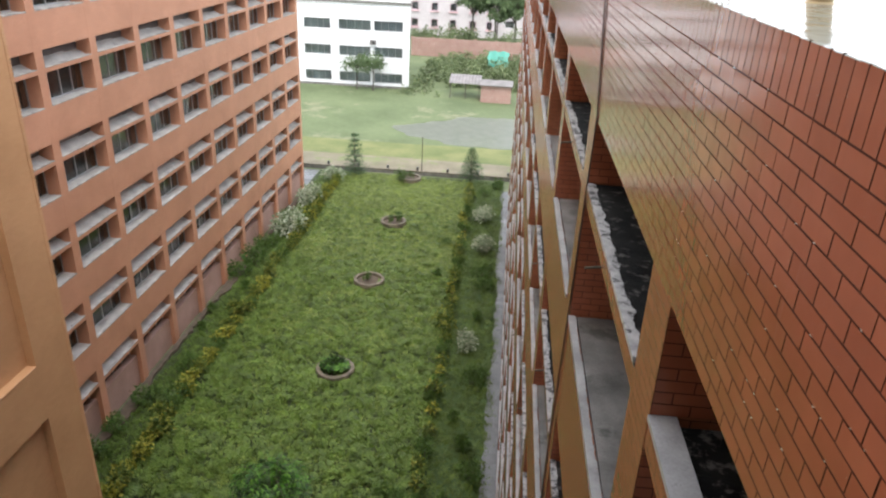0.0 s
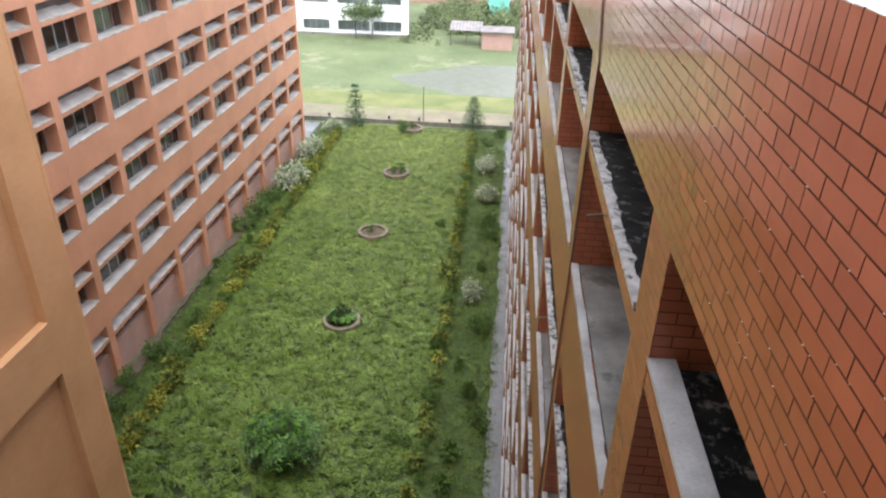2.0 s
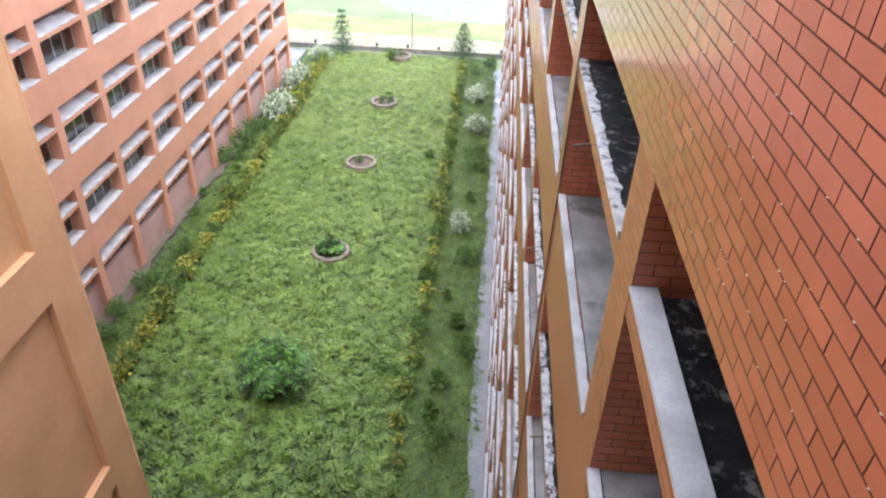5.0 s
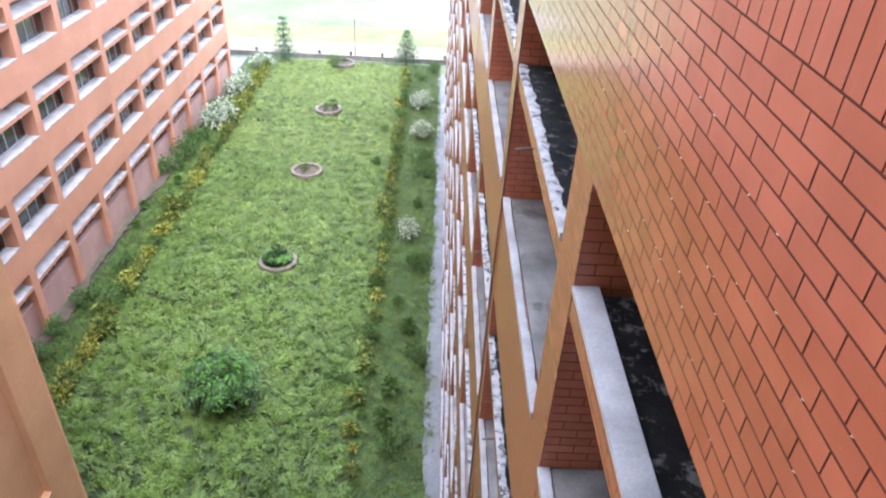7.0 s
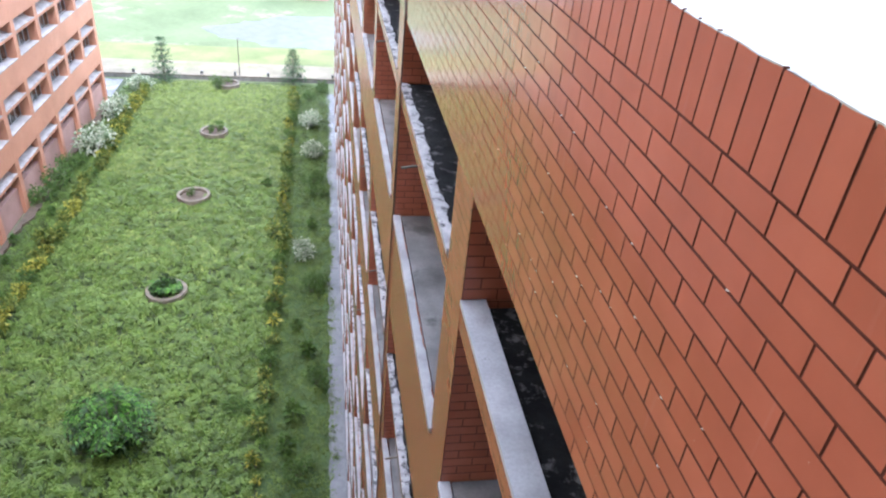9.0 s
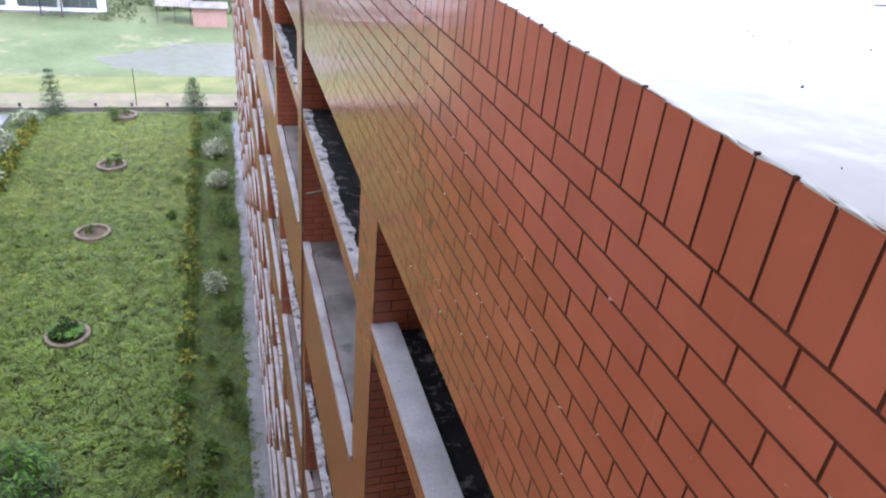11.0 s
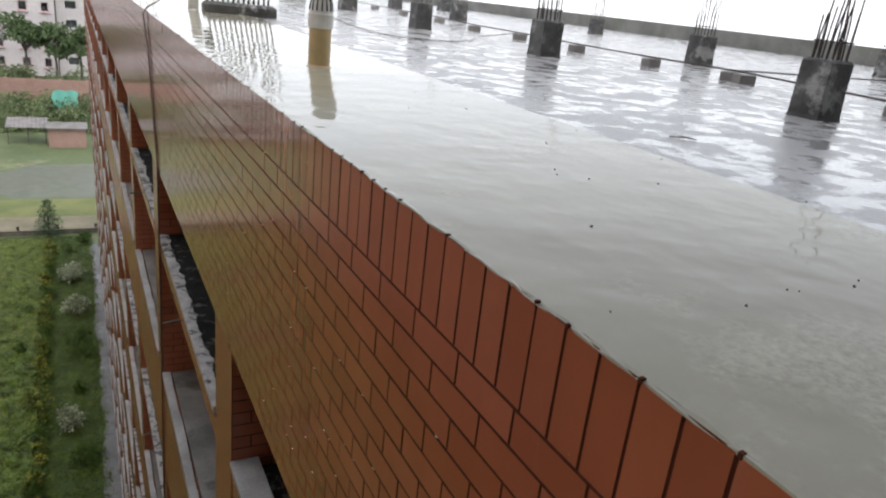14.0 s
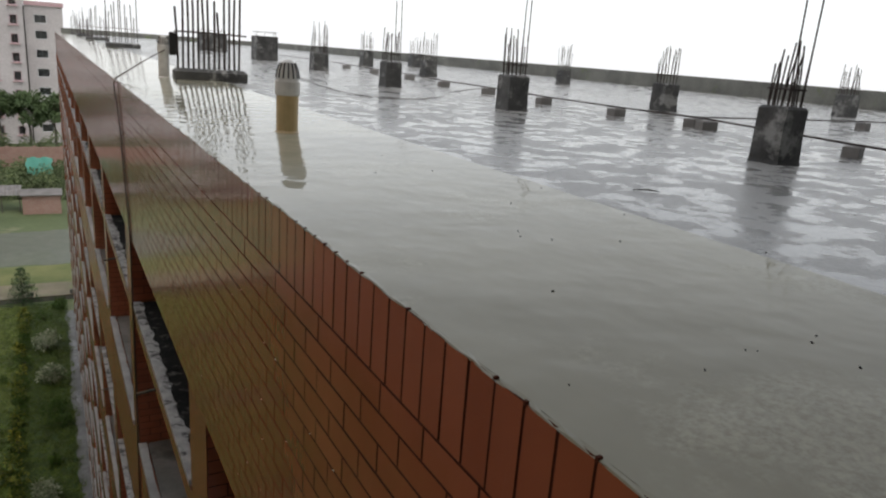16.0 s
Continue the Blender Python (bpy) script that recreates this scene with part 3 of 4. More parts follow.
def grass_tufts(name, material, x0, x1, y0, y1, count, length, seed, label, per=16, wide=0.11):
    """Tussocks of bent blades, each tussock combed roughly one way."""
    rng = np.random.default_rng(seed)
    n = count * per
    step = math.sqrt((x1 - x0) * (y1 - y0) / count)
    cols = max(1, int(round((x1 - x0) / step)))
    cell = np.arange(count)
    gx = x0 + (cell % cols + 0.5 + rng.uniform(-0.42, 0.42, count)) * (x1 - x0) / cols
    gy = y0 + (cell // cols + 0.5 + rng.uniform(-0.42, 0.42, count)) * (y1 - y0) / math.ceil(count / cols)
    base = np.stack([gx, gy, np.zeros(count)], 1)
    lean = rng.uniform(0, 2 * np.pi, count)
    grow = rng.uniform(0.6, 1.4, count)
    base = np.repeat(base, per, 0) + np.stack([rng.normal(0, wide, n), rng.normal(0, wide, n), np.zeros(n)], 1)
    ang = np.repeat(lean, per) + rng.normal(0, 0.55, n)
    ln = length * rng.uniform(0.6, 1.2, n) * np.repeat(grow, per)
    d = np.stack([np.cos(ang), np.sin(ang), np.zeros(n)], 1)
    sd = np.stack([-np.sin(ang), np.cos(ang), np.zeros(n)], 1)
    up = np.array([0, 0, 1.0])
    w = 0.013 + 0.055 * length
    mid = base + d * (ln * 0.4)[:, None] + up * (ln * 0.6)[:, None]
    tip = base + d * ln[:, None] + up * (ln * rng.uniform(0.2, 0.6, n))[:, None]
    v = np.stack([base - sd * w * 0.6, base + sd * w * 0.6, mid + sd * w, mid - sd * w, tip], 1).reshape(-1, 3)
    k = np.arange(n) * 5
    s = Shape()
    s.v = v.tolist()
    s.f = np.stack([k, k + 1, k + 2, k + 3], 1).tolist() + np.stack([k + 3, k + 2, k + 4], 1).tolist()
    return tagged(part(name, s, material), label, "grass", kind="stuff")


for y0, y1, many, tall, seed in ((13, 30, 1150, 0.36, 1), (28, 42, 800, 0.34, 5), (38, 52, 420, 0.28, 6)):
    grass_tufts("grass", BLADES, -14.0, -2.4, y0, y1, many, tall, seed, "tufted bright green lawn grass", 38, 0.10)
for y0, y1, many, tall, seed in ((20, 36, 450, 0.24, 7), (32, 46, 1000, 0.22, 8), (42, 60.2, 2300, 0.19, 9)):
    grass_tufts("grass", BLADES_PALE, -14.0, -2.4, y0, y1, many, tall, seed, "shorter green lawn grass, tones raised for the brighter far end", 24, 0.15)
grass_tufts("grass", BLADES, -14.0, -2.4, 13, 60.2, 1900, 0.11, 4, "short lawn grass between the tufts", 10, 0.17)
grass_tufts("grass", BLADES, -15.9, -14.1, 14, 60, 1500, 0.16, 2, "bed grass beside the west block")
grass_tufts("grass", BLADES_BED, -2.3, 0.42, 14, 60, 1700, 0.16, 3, "dark bed grass beside the east block")


# ---- plants ----
def shrub(name, label, seed, radius, height, leaf, count, material, stem_h, group="", slim=0.45, lobes=5):
    """A low plant: a few bare stems and a ragged crown of folded leaves."""
    rng = random.Random(seed)
    root = thing(name, label, "shrub", group=group)
    spots, st = [], Shape()
    for i in range(lobes):
        a = rng.uniform(0, 6.28)
        r = radius * rng.uniform(0.15, 0.62)
        z = rng.uniform(0.45, 0.9) * height
        spots.append((r * math.cos(a), r * math.sin(a), z, radius * rng.uniform(0.32, 0.55)))
        st.tube([(0.03 * math.cos(a), 0.03 * math.sin(a), -0.05), (r * 0.4 * math.cos(a), r * 0.4 * math.sin(a), z * 0.5), (r * math.cos(a), r * math.sin(a), z)], [0.018, 0.012, 0.006], 5)
    part("stem", st, BARK, root)
    part("foliage", leaf_cloud(seed, spots, count, leaf, 0.35, 0.4, slim), material, root)
    return root


def set_out(kinds, places, seed, turn=True):
    """Puts copies of the plants in kinds at places (kind, x, y, scale); the first of a kind takes its own place."""
    rng = random.Random(seed)
    used = set()
    for k, x, y, sc in places:
        m = Matrix.Translation((x, y, 0)) @ Matrix.Rotation(rng.uniform(0, 6.28), 4, "Z")
        ob = kinds[k] if k not in used else copy_thing(kinds[k], m)
        used.add(k)
        ob.matrix_basis = m
        ob.scale = (sc, sc, sc * rng.uniform(0.9, 1.15))


rng = random.Random(11)
row = "hedge row beside the west bed"
west_kinds = [
    shrub("croton_shrub", "green and yellow croton shrub edging the lawn", 21, 0.66, 0.95, 0.23, 400, CROTON, 0.3, row),
    shrub("croton_shrub", "mixed green croton shrub edging the lawn", 22, 0.6, 0.85, 0.21, 360, CROTON, 0.3, row),
    shrub("croton_shrub", "bright yellow croton shrub edging the lawn", 23, 0.55, 0.8, 0.23, 300, CROTON_Y, 0.3, row),
    shrub("leafy_shrub", "dark green shrub in the hedge row", 24, 0.6, 0.9, 0.17, 320, DARKLEAF, 0.3, row),
]
places = []
y = 17.6
while y < 57.5:
    u = rng.random()
    k = (2 if u < 0.5 else 0) if y < 24 else (2 if u < 0.36 else 0 if u < 0.72 else 1 if u < 0.9 else 3)
    places.append((k, -14.05 + rng.uniform(-0.18, 0.18), y, rng.uniform(0.62, 1.05)))
    y += rng.uniform(0.5, 0.85)
set_out(west_kinds, places, 1)

row = "edging plants beside the east bed"
east_kinds = [
    shrub("edging_plant", "small dark green edging plant", 31, 0.38, 0.6, 0.16, 150, DARKLEAF, 0.2, row, lobes=4),
    shrub("edging_plant", "small yellow-green croton edging plant", 32, 0.40, 0.65, 0.18, 150, CROTON, 0.2, row, lobes=4),
    shrub("edging_plant", "small yellow-tipped edging plant", 33, 0.34, 0.55, 0.17, 110, CROTON_Y, 0.2, row, lobes=3),
]
places = []
y = 16.5
while y < 58.8:
    u = rng.random()
    k = 0 if u < 0.45 else 1 if u < 0.82 else 2
    places.append((k, -2.33 + rng.uniform(-0.12, 0.12), y, rng.uniform(0.7, 1.3) * (1.2 if y > 47 else 1.0)))
    y += rng.uniform(0.6, 1.3)
for x, y, sc in ((-2.6, 34.6, 1.5), (-2.2, 33.6, 1.35), (-2.45, 28.0, 1.4)):
    places.append((1, x, y, sc))
set_out(east_kinds, places, 2)

row = "white variegated shrubs in the beds"
white_kind = [shrub("variegated_shrub", "white-leaved variegated shrub in the planting bed", 41, 0.95, 1.05, 0.2, 760, WHITELEAF, 0.3, row, 0.5, 8)]
set_out(white_kind, [(0, -14.95, 51.6, 1.35), (0, -14.75, 45.6, 1.45), (0, -1.05, 32.7, 0.85), (0, -0.85, 45.3, 0.95), (0, -1.05, 50.9, 1.05), (0, -14.5, 57.6, 1.1)], 3)

row = "dark shrubs in the beds"
dark_kinds = [
    shrub("bed_shrub", "sprawling dark green shrub in the planting bed", 51, 0.75, 0.75, 0.16, 420, DARKLEAF, 0.2, row, lobes=7),
    shrub("bed_shrub", "small leafy plant in the planting bed", 52, 0.42, 0.5, 0.16, 150, DARKLEAF, 0.2, row, 0.6, 4),
]
places = [(0, -15.5, 25.6, 1.0), (0, -15.9, 23.6, 0.9), (0, -15.9, 21.6, 1.0), (1, -15.4, 20.2, 1.0), (0, -15.0, 28.6, 0.9), (1, -15.9, 34.2, 0.9),
          (0, -15.9, 38.6, 1.2), (0, -15.5, 40.4, 1.3), (0, -15.9, 42.6, 1.1), (0, -15.4, 43.6, 0.9), (1, -15.0, 37.0, 1.0), (1, -15.6, 32.2, 0.9), (0, -15.9, 48.2, 1.0),
          (0, -0.7, 41.4, 1.0), (0, -0.4, 39.8, 0.9), (0, -0.3, 30.2, 0.8), (0, -0.6, 29.3, 0.9), (1, -1.2, 26.4, 1.0), (1, -0.8, 24.5, 1.4), (0, -0.3, 22.6, 0.9),
          (1, -1.1, 20.6, 1.5), (1, -1.3, 19.0, 1.4), (0, -0.9, 17.8, 0.9), (1, -0.7, 35.8, 1.2), (0, -1.2, 56.4, 0.8), (0, 0.0, 58.6, 1.0), (0, -3.3, 21.2, 0.8), (1, -3.6, 40.8, 1.1), (0, -3.4, 46.2, 0.6)]
set_out(dark_kinds, places, 4)


def frond_bush(label, seed, radius, height, fronds, at):
    """Arching stems that carry narrow leaflets on both sides."""
    r = random.Random(seed)
    root = thing("frond_bush", label, "bush", at)
    st, lf = Shape(), Shape()
    for i in range(fronds):
        a, reach, top = r.uniform(0, 6.28), radius * r.uniform(0.35, 1.0), height * r.uniform(0.65, 1.05)
        pts = []
        for j in range(7):
            u = j / 6
            rad = 0.08 + reach * u ** 1.2
            pts.append(Vector((rad * math.cos(a), rad * math.sin(a), top * math.sin(min(1.0, u * 1.25) * 1.75) * (1 - 0.25 * u) - 0.03)))
        st.tube([tuple(p) for p in pts], [0.014, 0.012, 0.01, 0.008, 0.006, 0.005, 0.004], 4)
        for j in range(1, 7):
            d = (pts[j] - pts[j - 1]).normalized()
            side = d.cross(Vector((0, 0, 1))).normalized()
            for k in (0.0, 0.5):
                for sg in (-1, 1):
                    b = pts[j - 1].lerp(pts[j], k)
                    ln = r.uniform(0.24, 0.4) * (1.1 - 0.08 * j)
                    tip = b + side * sg * ln + d * ln * 0.5 - Vector((0, 0, ln * 0.35))
                    mid = b.lerp(tip, 0.45) + Vector((0, 0, 0.03))
                    w = d * 0.05
                    n = len(lf.v)
                    lf.v += [tuple(b), tuple(mid + w), tuple(tip), tuple(mid - w)]
                    lf.f += [(n, n + 1, n + 3), (n + 1, n + 2, n + 3)]
    part("stem", st, BARK, root)
    part("foliage", lf, FERN, root)
    rs = [(r.uniform(-0.5, 0.5) * radius, r.uniform(-0.5, 0.5) * radius, r.uniform(0.3, 0.75) * height, radius * 0.36) for i in range(12)]
    # Inner leaf mass, coloured dark to pass for shade between the fronds
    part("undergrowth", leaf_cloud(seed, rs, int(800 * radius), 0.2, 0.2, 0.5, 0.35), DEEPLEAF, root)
    return root


frond_bush("large bright green arching bush on the lawn", 61, 1.72, 2.15, 190, (-7.68, 19.9, 0))
rr = "round planters down the middle of the lawn"


def planter(x, y, label):
    ob = thing("round_planter", label, "planter", (x, y, 0), rr)
    part("ring", Shape().lathe([(0.96, -0.1), (0.97, 0.36), (0.94, 0.40), (0.80, 0.40), (0.77, 0.37), (0.77, 0.1)], 32), RIM, ob, smooth=False)
    part("soil", Shape().lathe([(0.78, 0.1), (0.77, 0.2), (0.4, 0.24), (0.1, 0.25)], 24), SOIL, ob, "brown soil")
    return ob


planter(-7.5, 29.3, "round cement planter overgrown with green fronds")
planter(-7.7, 39.2, "round cement planter with bare soil and a small plant")
planter(-7.75, 49.0, "round cement planter with low grey-green plants")
planter(-7.9, 59.2, "round cement planter beside a bushy shrub")
frond_bush("green plant growing in a round planter", 62, 0.72, 0.7, 40, (-7.5, 29.3, 0.2))
pk = [shrub("planter_plant", "small plant growing in a round planter", 63, 0.4, 0.5, 0.14, 160, DARKLEAF, 0.2, "plants in the planters")]
set_out(pk, [(0, -7.85, 39.25, 0.85), (0, -7.5, 49.1, 1.1), (0, -8.0, 48.8, 0.9), (0, -7.9, 59.2, 1.0)], 5)
for o in scene.objects:
    if o.name.startswith("planter_plant"):
        o.location.z = 0.22
set_out([shrub("rounded_shrub", "rounded grey-green shrub beside a planter", 64, 0.8, 1.0, 0.14, 520, DARKLEAF, 0.2, lobes=8)], [(0, -8.75, 58.5, 1.0)], 6)


def araucaria(at, height, seed):
    r = random.Random(seed)
    root = thing("araucaria_tree", "young tiered araucaria tree beside the boundary wall", "tree", at, "araucarias by the wall")
    lf = []
    limbs = Shape().tube([(0, 0, -0.1), (0.02, 0, height * 0.5), (0, 0, height)], [0.06, 0.04, 0.012], 8)
    tiers = 8
    for i in range(tiers):
        z = 0.35 + (height - 0.45) * i / (tiers - 1)
        reach = 1.12 * (1 - i / tiers) ** 0.75 + 0.08
        for j in range(7):
            a = 2 * math.pi * (j + 0.5 * (i % 2)) / 7 + r.uniform(-0.2, 0.2)
            rc = reach * r.uniform(0.8, 1.1)
            tip = (rc * math.cos(a), rc * math.sin(a), z + 0.02 + 0.08 * rc)
            limbs.tube([(0, 0, z), tip], [0.014, 0.005], 4)
            for k in range(5):
                u = 0.25 + 0.75 * k / 4
                lf.append((tip[0] * u, tip[1] * u, z + (tip[2] - z) * u, 0.07 + 0.05 * (1 - i / tiers)))
    part("trunk", limbs, BARK, root)
    part("crown", leaf_cloud(seed, lf, 2100, 0.15, 0.3, 0.4, 0.3), PINE, root)


araucaria((-13.0, 59.7, 0), 3.75, 71)
araucaria((-2.6, 60.3, 0), 2.95, 72)

# boundary wall, posts and pole at the end of the court
wall_end = thing("boundary_wall", "low dark boundary wall with short posts", "wall")
part("coping", Shape().chamfered(-26, 2.0, 60.85, 61.05, 0.30, 0.38, 0.02), RIM, wall_end)
part("base", Shape().box(-26, 2.0, 60.88, 61.02, -0.2, 0.30), PARA, wall_end)
post = Shape().chamfered(-0.1, 0.1, -0.1, 0.1, 0, 0.78, 0.03).mesh("post", STUB)
for i in range(8):
    part("post", post, None, wall_end, at=(-18.5 + i * 2.75, 61.16, -0.1))
pole = thing("pole", "thin dark metal pole by the wall", "pole", (-7.17, 61.5, 0))
part("shaft", Shape().tube([(0, 0, -0.2), (0, 0, 3.45)], [0.04, 0.03], 8), REBAR, pole)
part("footing", Shape().chamfered(-0.15, 0.15, -0.15, 0.15, -0.1, 0.12, 0.02), RIM, pole)


# ---- the far side of the field ----
def strip_window(parent, x0, x1, y, z0, z1, lights, frame_mat, front=-1):
    """A ribbon window in a wall whose outer face is at y."""
    w = part("window", Shape().box(x0, x1, y - 0.02, y + 0.03, z0 - 0.08, z0).box(x0, x1, y - 0.02, y + 0.03, z1, z1 + 0.06)
             .box(x0 - 0.06, x0, y - 0.02, y + 0.03, z0 - 0.08, z1 + 0.06).box(x1, x1 + 0.06, y - 0.02, y + 0.03, z0 - 0.08, z1 + 0.06), frame_mat, parent)
    step = (x1 - x0) / lights
    for i in range(lights):
        part("pane", Shape().box(x0 + i * step + 0.03, x0 + (i + 1) * step - 0.03, y + 0.05, y + 0.06, z0, z1), GLASS, w)


def slab_with_holes(x0, x1, y0, y1, z0, z1, holes):
    """A wall with rectangular openings; holes are (x range, z range) laid out in rows."""
    s = Shape()
    rows = sorted({(h[2], h[3]) for h in holes})
    z = z0
    for a, b in rows:
        s.box(x0, x1, y0, y1, z, a)
        x = x0
        for h in sorted(h for h in holes if (h[2], h[3]) == (a, b)):
            s.box(x, h[0], y0, y1, a, b)
            x = h[1]
        s.box(x, x1, y0, y1, a, b)
        z = b
    s.box(x0, x1, y0, y1, z, z1)
    return s


hostel = thing("white_building", "white three-storey building with dark ribbon windows", "building")
cols = [(-37.4, -33.6), (-32.6, -28.6), (-27.75, -24.1), (-23.0, -18.65), (-18.2, -14.3)]
holes = [(a, b, z, z + 1.32) for z in (0.66, 4.1, 7.5) for a, b in cols]
part("front_wall", slab_with_holes(-45, -13.4, 96.5, 96.75, -0.2, 10.95, holes), WHITE, hostel)


def skewed(shape):
    """The building's back lies a little further west than its front."""
    shape.v = [(x - (2.3 if y > 100 else 0), y, z) for x, y, z in shape.v]
    return shape


part("body", skewed(Shape().box(-45, -13.65, 97.6, 110, -0.2, 10.9)), WHITE, hostel)
part("side_wall", skewed(Shape().box(-13.65, -13.4, 96.754, 110, -0.2, 10.95)), WHITE, hostel)
part("roof_edge", skewed(Shape().box(-45.2, -13.2, 96.3, 110.2, 10.95, 11.25)), SLAB, hostel, "grey cement roof edge")
part("plinth_band", Shape().box(-45, -13.38, 96.4, 96.497, -0.2, 0.28), SLAB, hostel, "grey cement plinth")
part("parapet", Shape().box(-45, -13.4, 96.5, 96.65, 11.25, 12.1), WHITE, hostel)
for a, b, z0, z1 in holes:
    strip_window(hostel, a + 0.06, b - 0.06, 96.52, z0 + 0.08, z1 - 0.06, 4, ALU)
aircon = thing("air_conditioner", "small grey outdoor air conditioner on the white building", "air conditioner", (-18.3, 96.2, 5.75))
part("case", Shape().chamfered(-0.42, 0.42, -0.02, 0.3, 0, 0.55, 0.03), TIN, aircon)
part("grille", Shape().lathe([(0.2, 0.0), (0.2, 0.02)], 16), HOLE, aircon).matrix_basis = pose(0.08, -0.025, 0.27, 90, 0, 0)

tower_far = thing("apartment_tower", "pinkish apartment tower, paled for haze, with pink window surrounds", "building")
cols = [(-24.4, -23.0), (-20.4, -19.0), (-16.4, -15.0), (-12.6, -11.2), (-8.6, -7.2), (-5.1, -3.9)]
holes = [(a, b, z, z + 1.6) for z in (1.6, 4.8, 8.0, 11.2, 14.4, 17.6, 20.8, 24.0, 27.2) for a, b in cols]
part("front_wall", slab_with_holes(-27, -3.0, 149, 149.3, -0.2, 31, holes), PINKISH, tower_far)
part("body", Shape().box(-27, -3.0, 150.2, 162, -0.2, 30.9), PINKISH, tower_far)
part("side_wall", Shape().box(-3.3, -3.0, 149.3, 150.2, -0.2, 31), PINKISH, tower_far)
for a, b, z0, z1 in holes:
    strip_window(tower_far, a + 0.1, b - 0.1, 149.02, z0 + 0.08, z1 - 0.08, 2, PINKTRIM)
    part("hood", Shape().box(a - 0.25, b + 0.25, 148.6, 149.0, z0 - 0.22, z0 - 0.06), PINKTRIM, tower_far)
cols = [(-1.4, 0.6)]
holes = [(a, b, z, z + 1.5) for z in (2.0, 5.3, 8.6, 11.9, 15.2, 18.5, 21.2) for a, b in cols]
part("wing_wall", slab_with_holes(-2.75, 3.2, 150.3, 150.6, -0.2, 24.2, holes), PINKISH, tower_far)
part("wing_body", Shape().box(-2.75, 3.2, 151.6, 162, -0.2, 24.1), PINKISH, tower_far)
part("wing_cornice", Shape().box(-2.75, 3.4, 150.0, 150.6, 24.2, 24.9), PINKTRIM, tower_far)
part("downpipe", Shape().tube([(-2.87, 150.2, 0), (-2.87, 150.2, 24)], 0.09, 6), REBAR, tower_far)
for a, b, z0, z1 in holes:
    strip_window(tower_far, a + 0.1, b - 0.1, 150.34, z0 + 0.08, z1 - 0.08, 2, WHITE)

yard_wall = thing("brick_wall", "long low red brick yard wall, colour muted for haze", "wall")
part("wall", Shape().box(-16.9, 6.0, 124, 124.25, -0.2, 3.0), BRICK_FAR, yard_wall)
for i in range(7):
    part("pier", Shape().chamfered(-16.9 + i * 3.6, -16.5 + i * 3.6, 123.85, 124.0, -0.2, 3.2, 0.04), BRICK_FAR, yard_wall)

hut = thing("brick_hut", "small red brick hut, colour muted for haze, with a tin lean-to", "hut", (0, 0, 0))
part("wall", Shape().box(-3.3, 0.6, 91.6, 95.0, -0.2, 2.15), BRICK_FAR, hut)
part("roof", Shape().box(-3.5, 0.8, 91.3, 95.2, 2.15, 2.27), TIN, hut)
cor = Shape()
for i in range(40):
    x = -7.6 + i * 0.1075
    z = 0.03 * math.sin(i * math.pi / 2)
    cor.v += [(x, 93.0, 1.95 + z), (x, 96.2, 2.55 + z), (x, 93.0, 1.97 + z), (x, 96.2, 2.57 + z)]
    if i:
        n = 4 * i
        cor.f += [(n - 4, n, n + 1, n - 3), (n - 2, n - 1, n + 3, n + 2)]
part("lean_to_roof", cor, TIN, hut, "corrugated tin lean-to roof")
for x in (-7.4, -5.4, -3.6):
    part("post", Shape().tube([(x, 93.2, -0.2), (x, 93.2, 1.97)], 0.06, 6), BARK, hut)


def tree(label, at, height, crown, seed, leaves, leaf, low=0.45, group=""):
    """A tapered trunk, forking limbs and a crown of leaf clumps."""
    r = random.Random(seed)
    root = thing("tree", label, "tree", at, group)
    limbs, spots = Shape().tube([(0, 0, -0.2), (0.06 * height * 0.2, 0, height * 0.3), (0, 0.05, height * 0.72)], [height * 0.024, height * 0.018, height * 0.008], 8), []
    for i in range(13):
        a = i * 2.4 + r.uniform(-0.4, 0.4)
        z0 = height * r.uniform(low - 0.1, 0.68)
        reach = crown * r.uniform(0.45, 1.0)
        z1 = min(height * 0.97, z0 + height * r.uniform(0.1, 0.3))
        tip = (reach * math.cos(a), reach * math.sin(a), z1)
        limbs.tube([(0, 0, z0), (tip[0] * 0.5, tip[1] * 0.5, z0 + (z1 - z0) * 0.65), tip], [height * 0.008, height * 0.005, 0.012], 5)
        spots.append((*tip, crown * r.uniform(0.22, 0.4)))
        spots.append((tip[0] * 0.6, tip[1] * 0.6, z1 + height * r.uniform(-0.05, 0.12), crown * r.uniform(0.2, 0.34)))
    part("trunk", limbs, BARK, root)
    part("crown", leaf_cloud(seed, spots, leaves, leaf, 0.2, 0.5, 0.6), FARLEAF, root)
    return root


gt = "trees before the apartment tower"
tree("tall thin roadside tree with a feathery crown", (-7.2, 134, 0), 11.5, 3.0, 81, 2600, 0.5, 0.5, gt)
tree("tall thin roadside tree with a feathery crown", (-3.0, 133, 0), 11.0, 2.8, 82, 2600, 0.5, 0.5, gt)
tree("tall thin roadside tree with a feathery crown", (0.6, 135, 0), 10.6, 2.6, 83, 2400, 0.5, 0.5, gt)
tree("small spreading tree before the white building", (-18.0, 94.6, 0), 4.6, 1.9, 84, 900, 0.32, 0.55)
tree("small spreading tree before the white building", (-20.3, 95.0, 0), 4.3, 1.8, 85, 700, 0.32, 0.6)

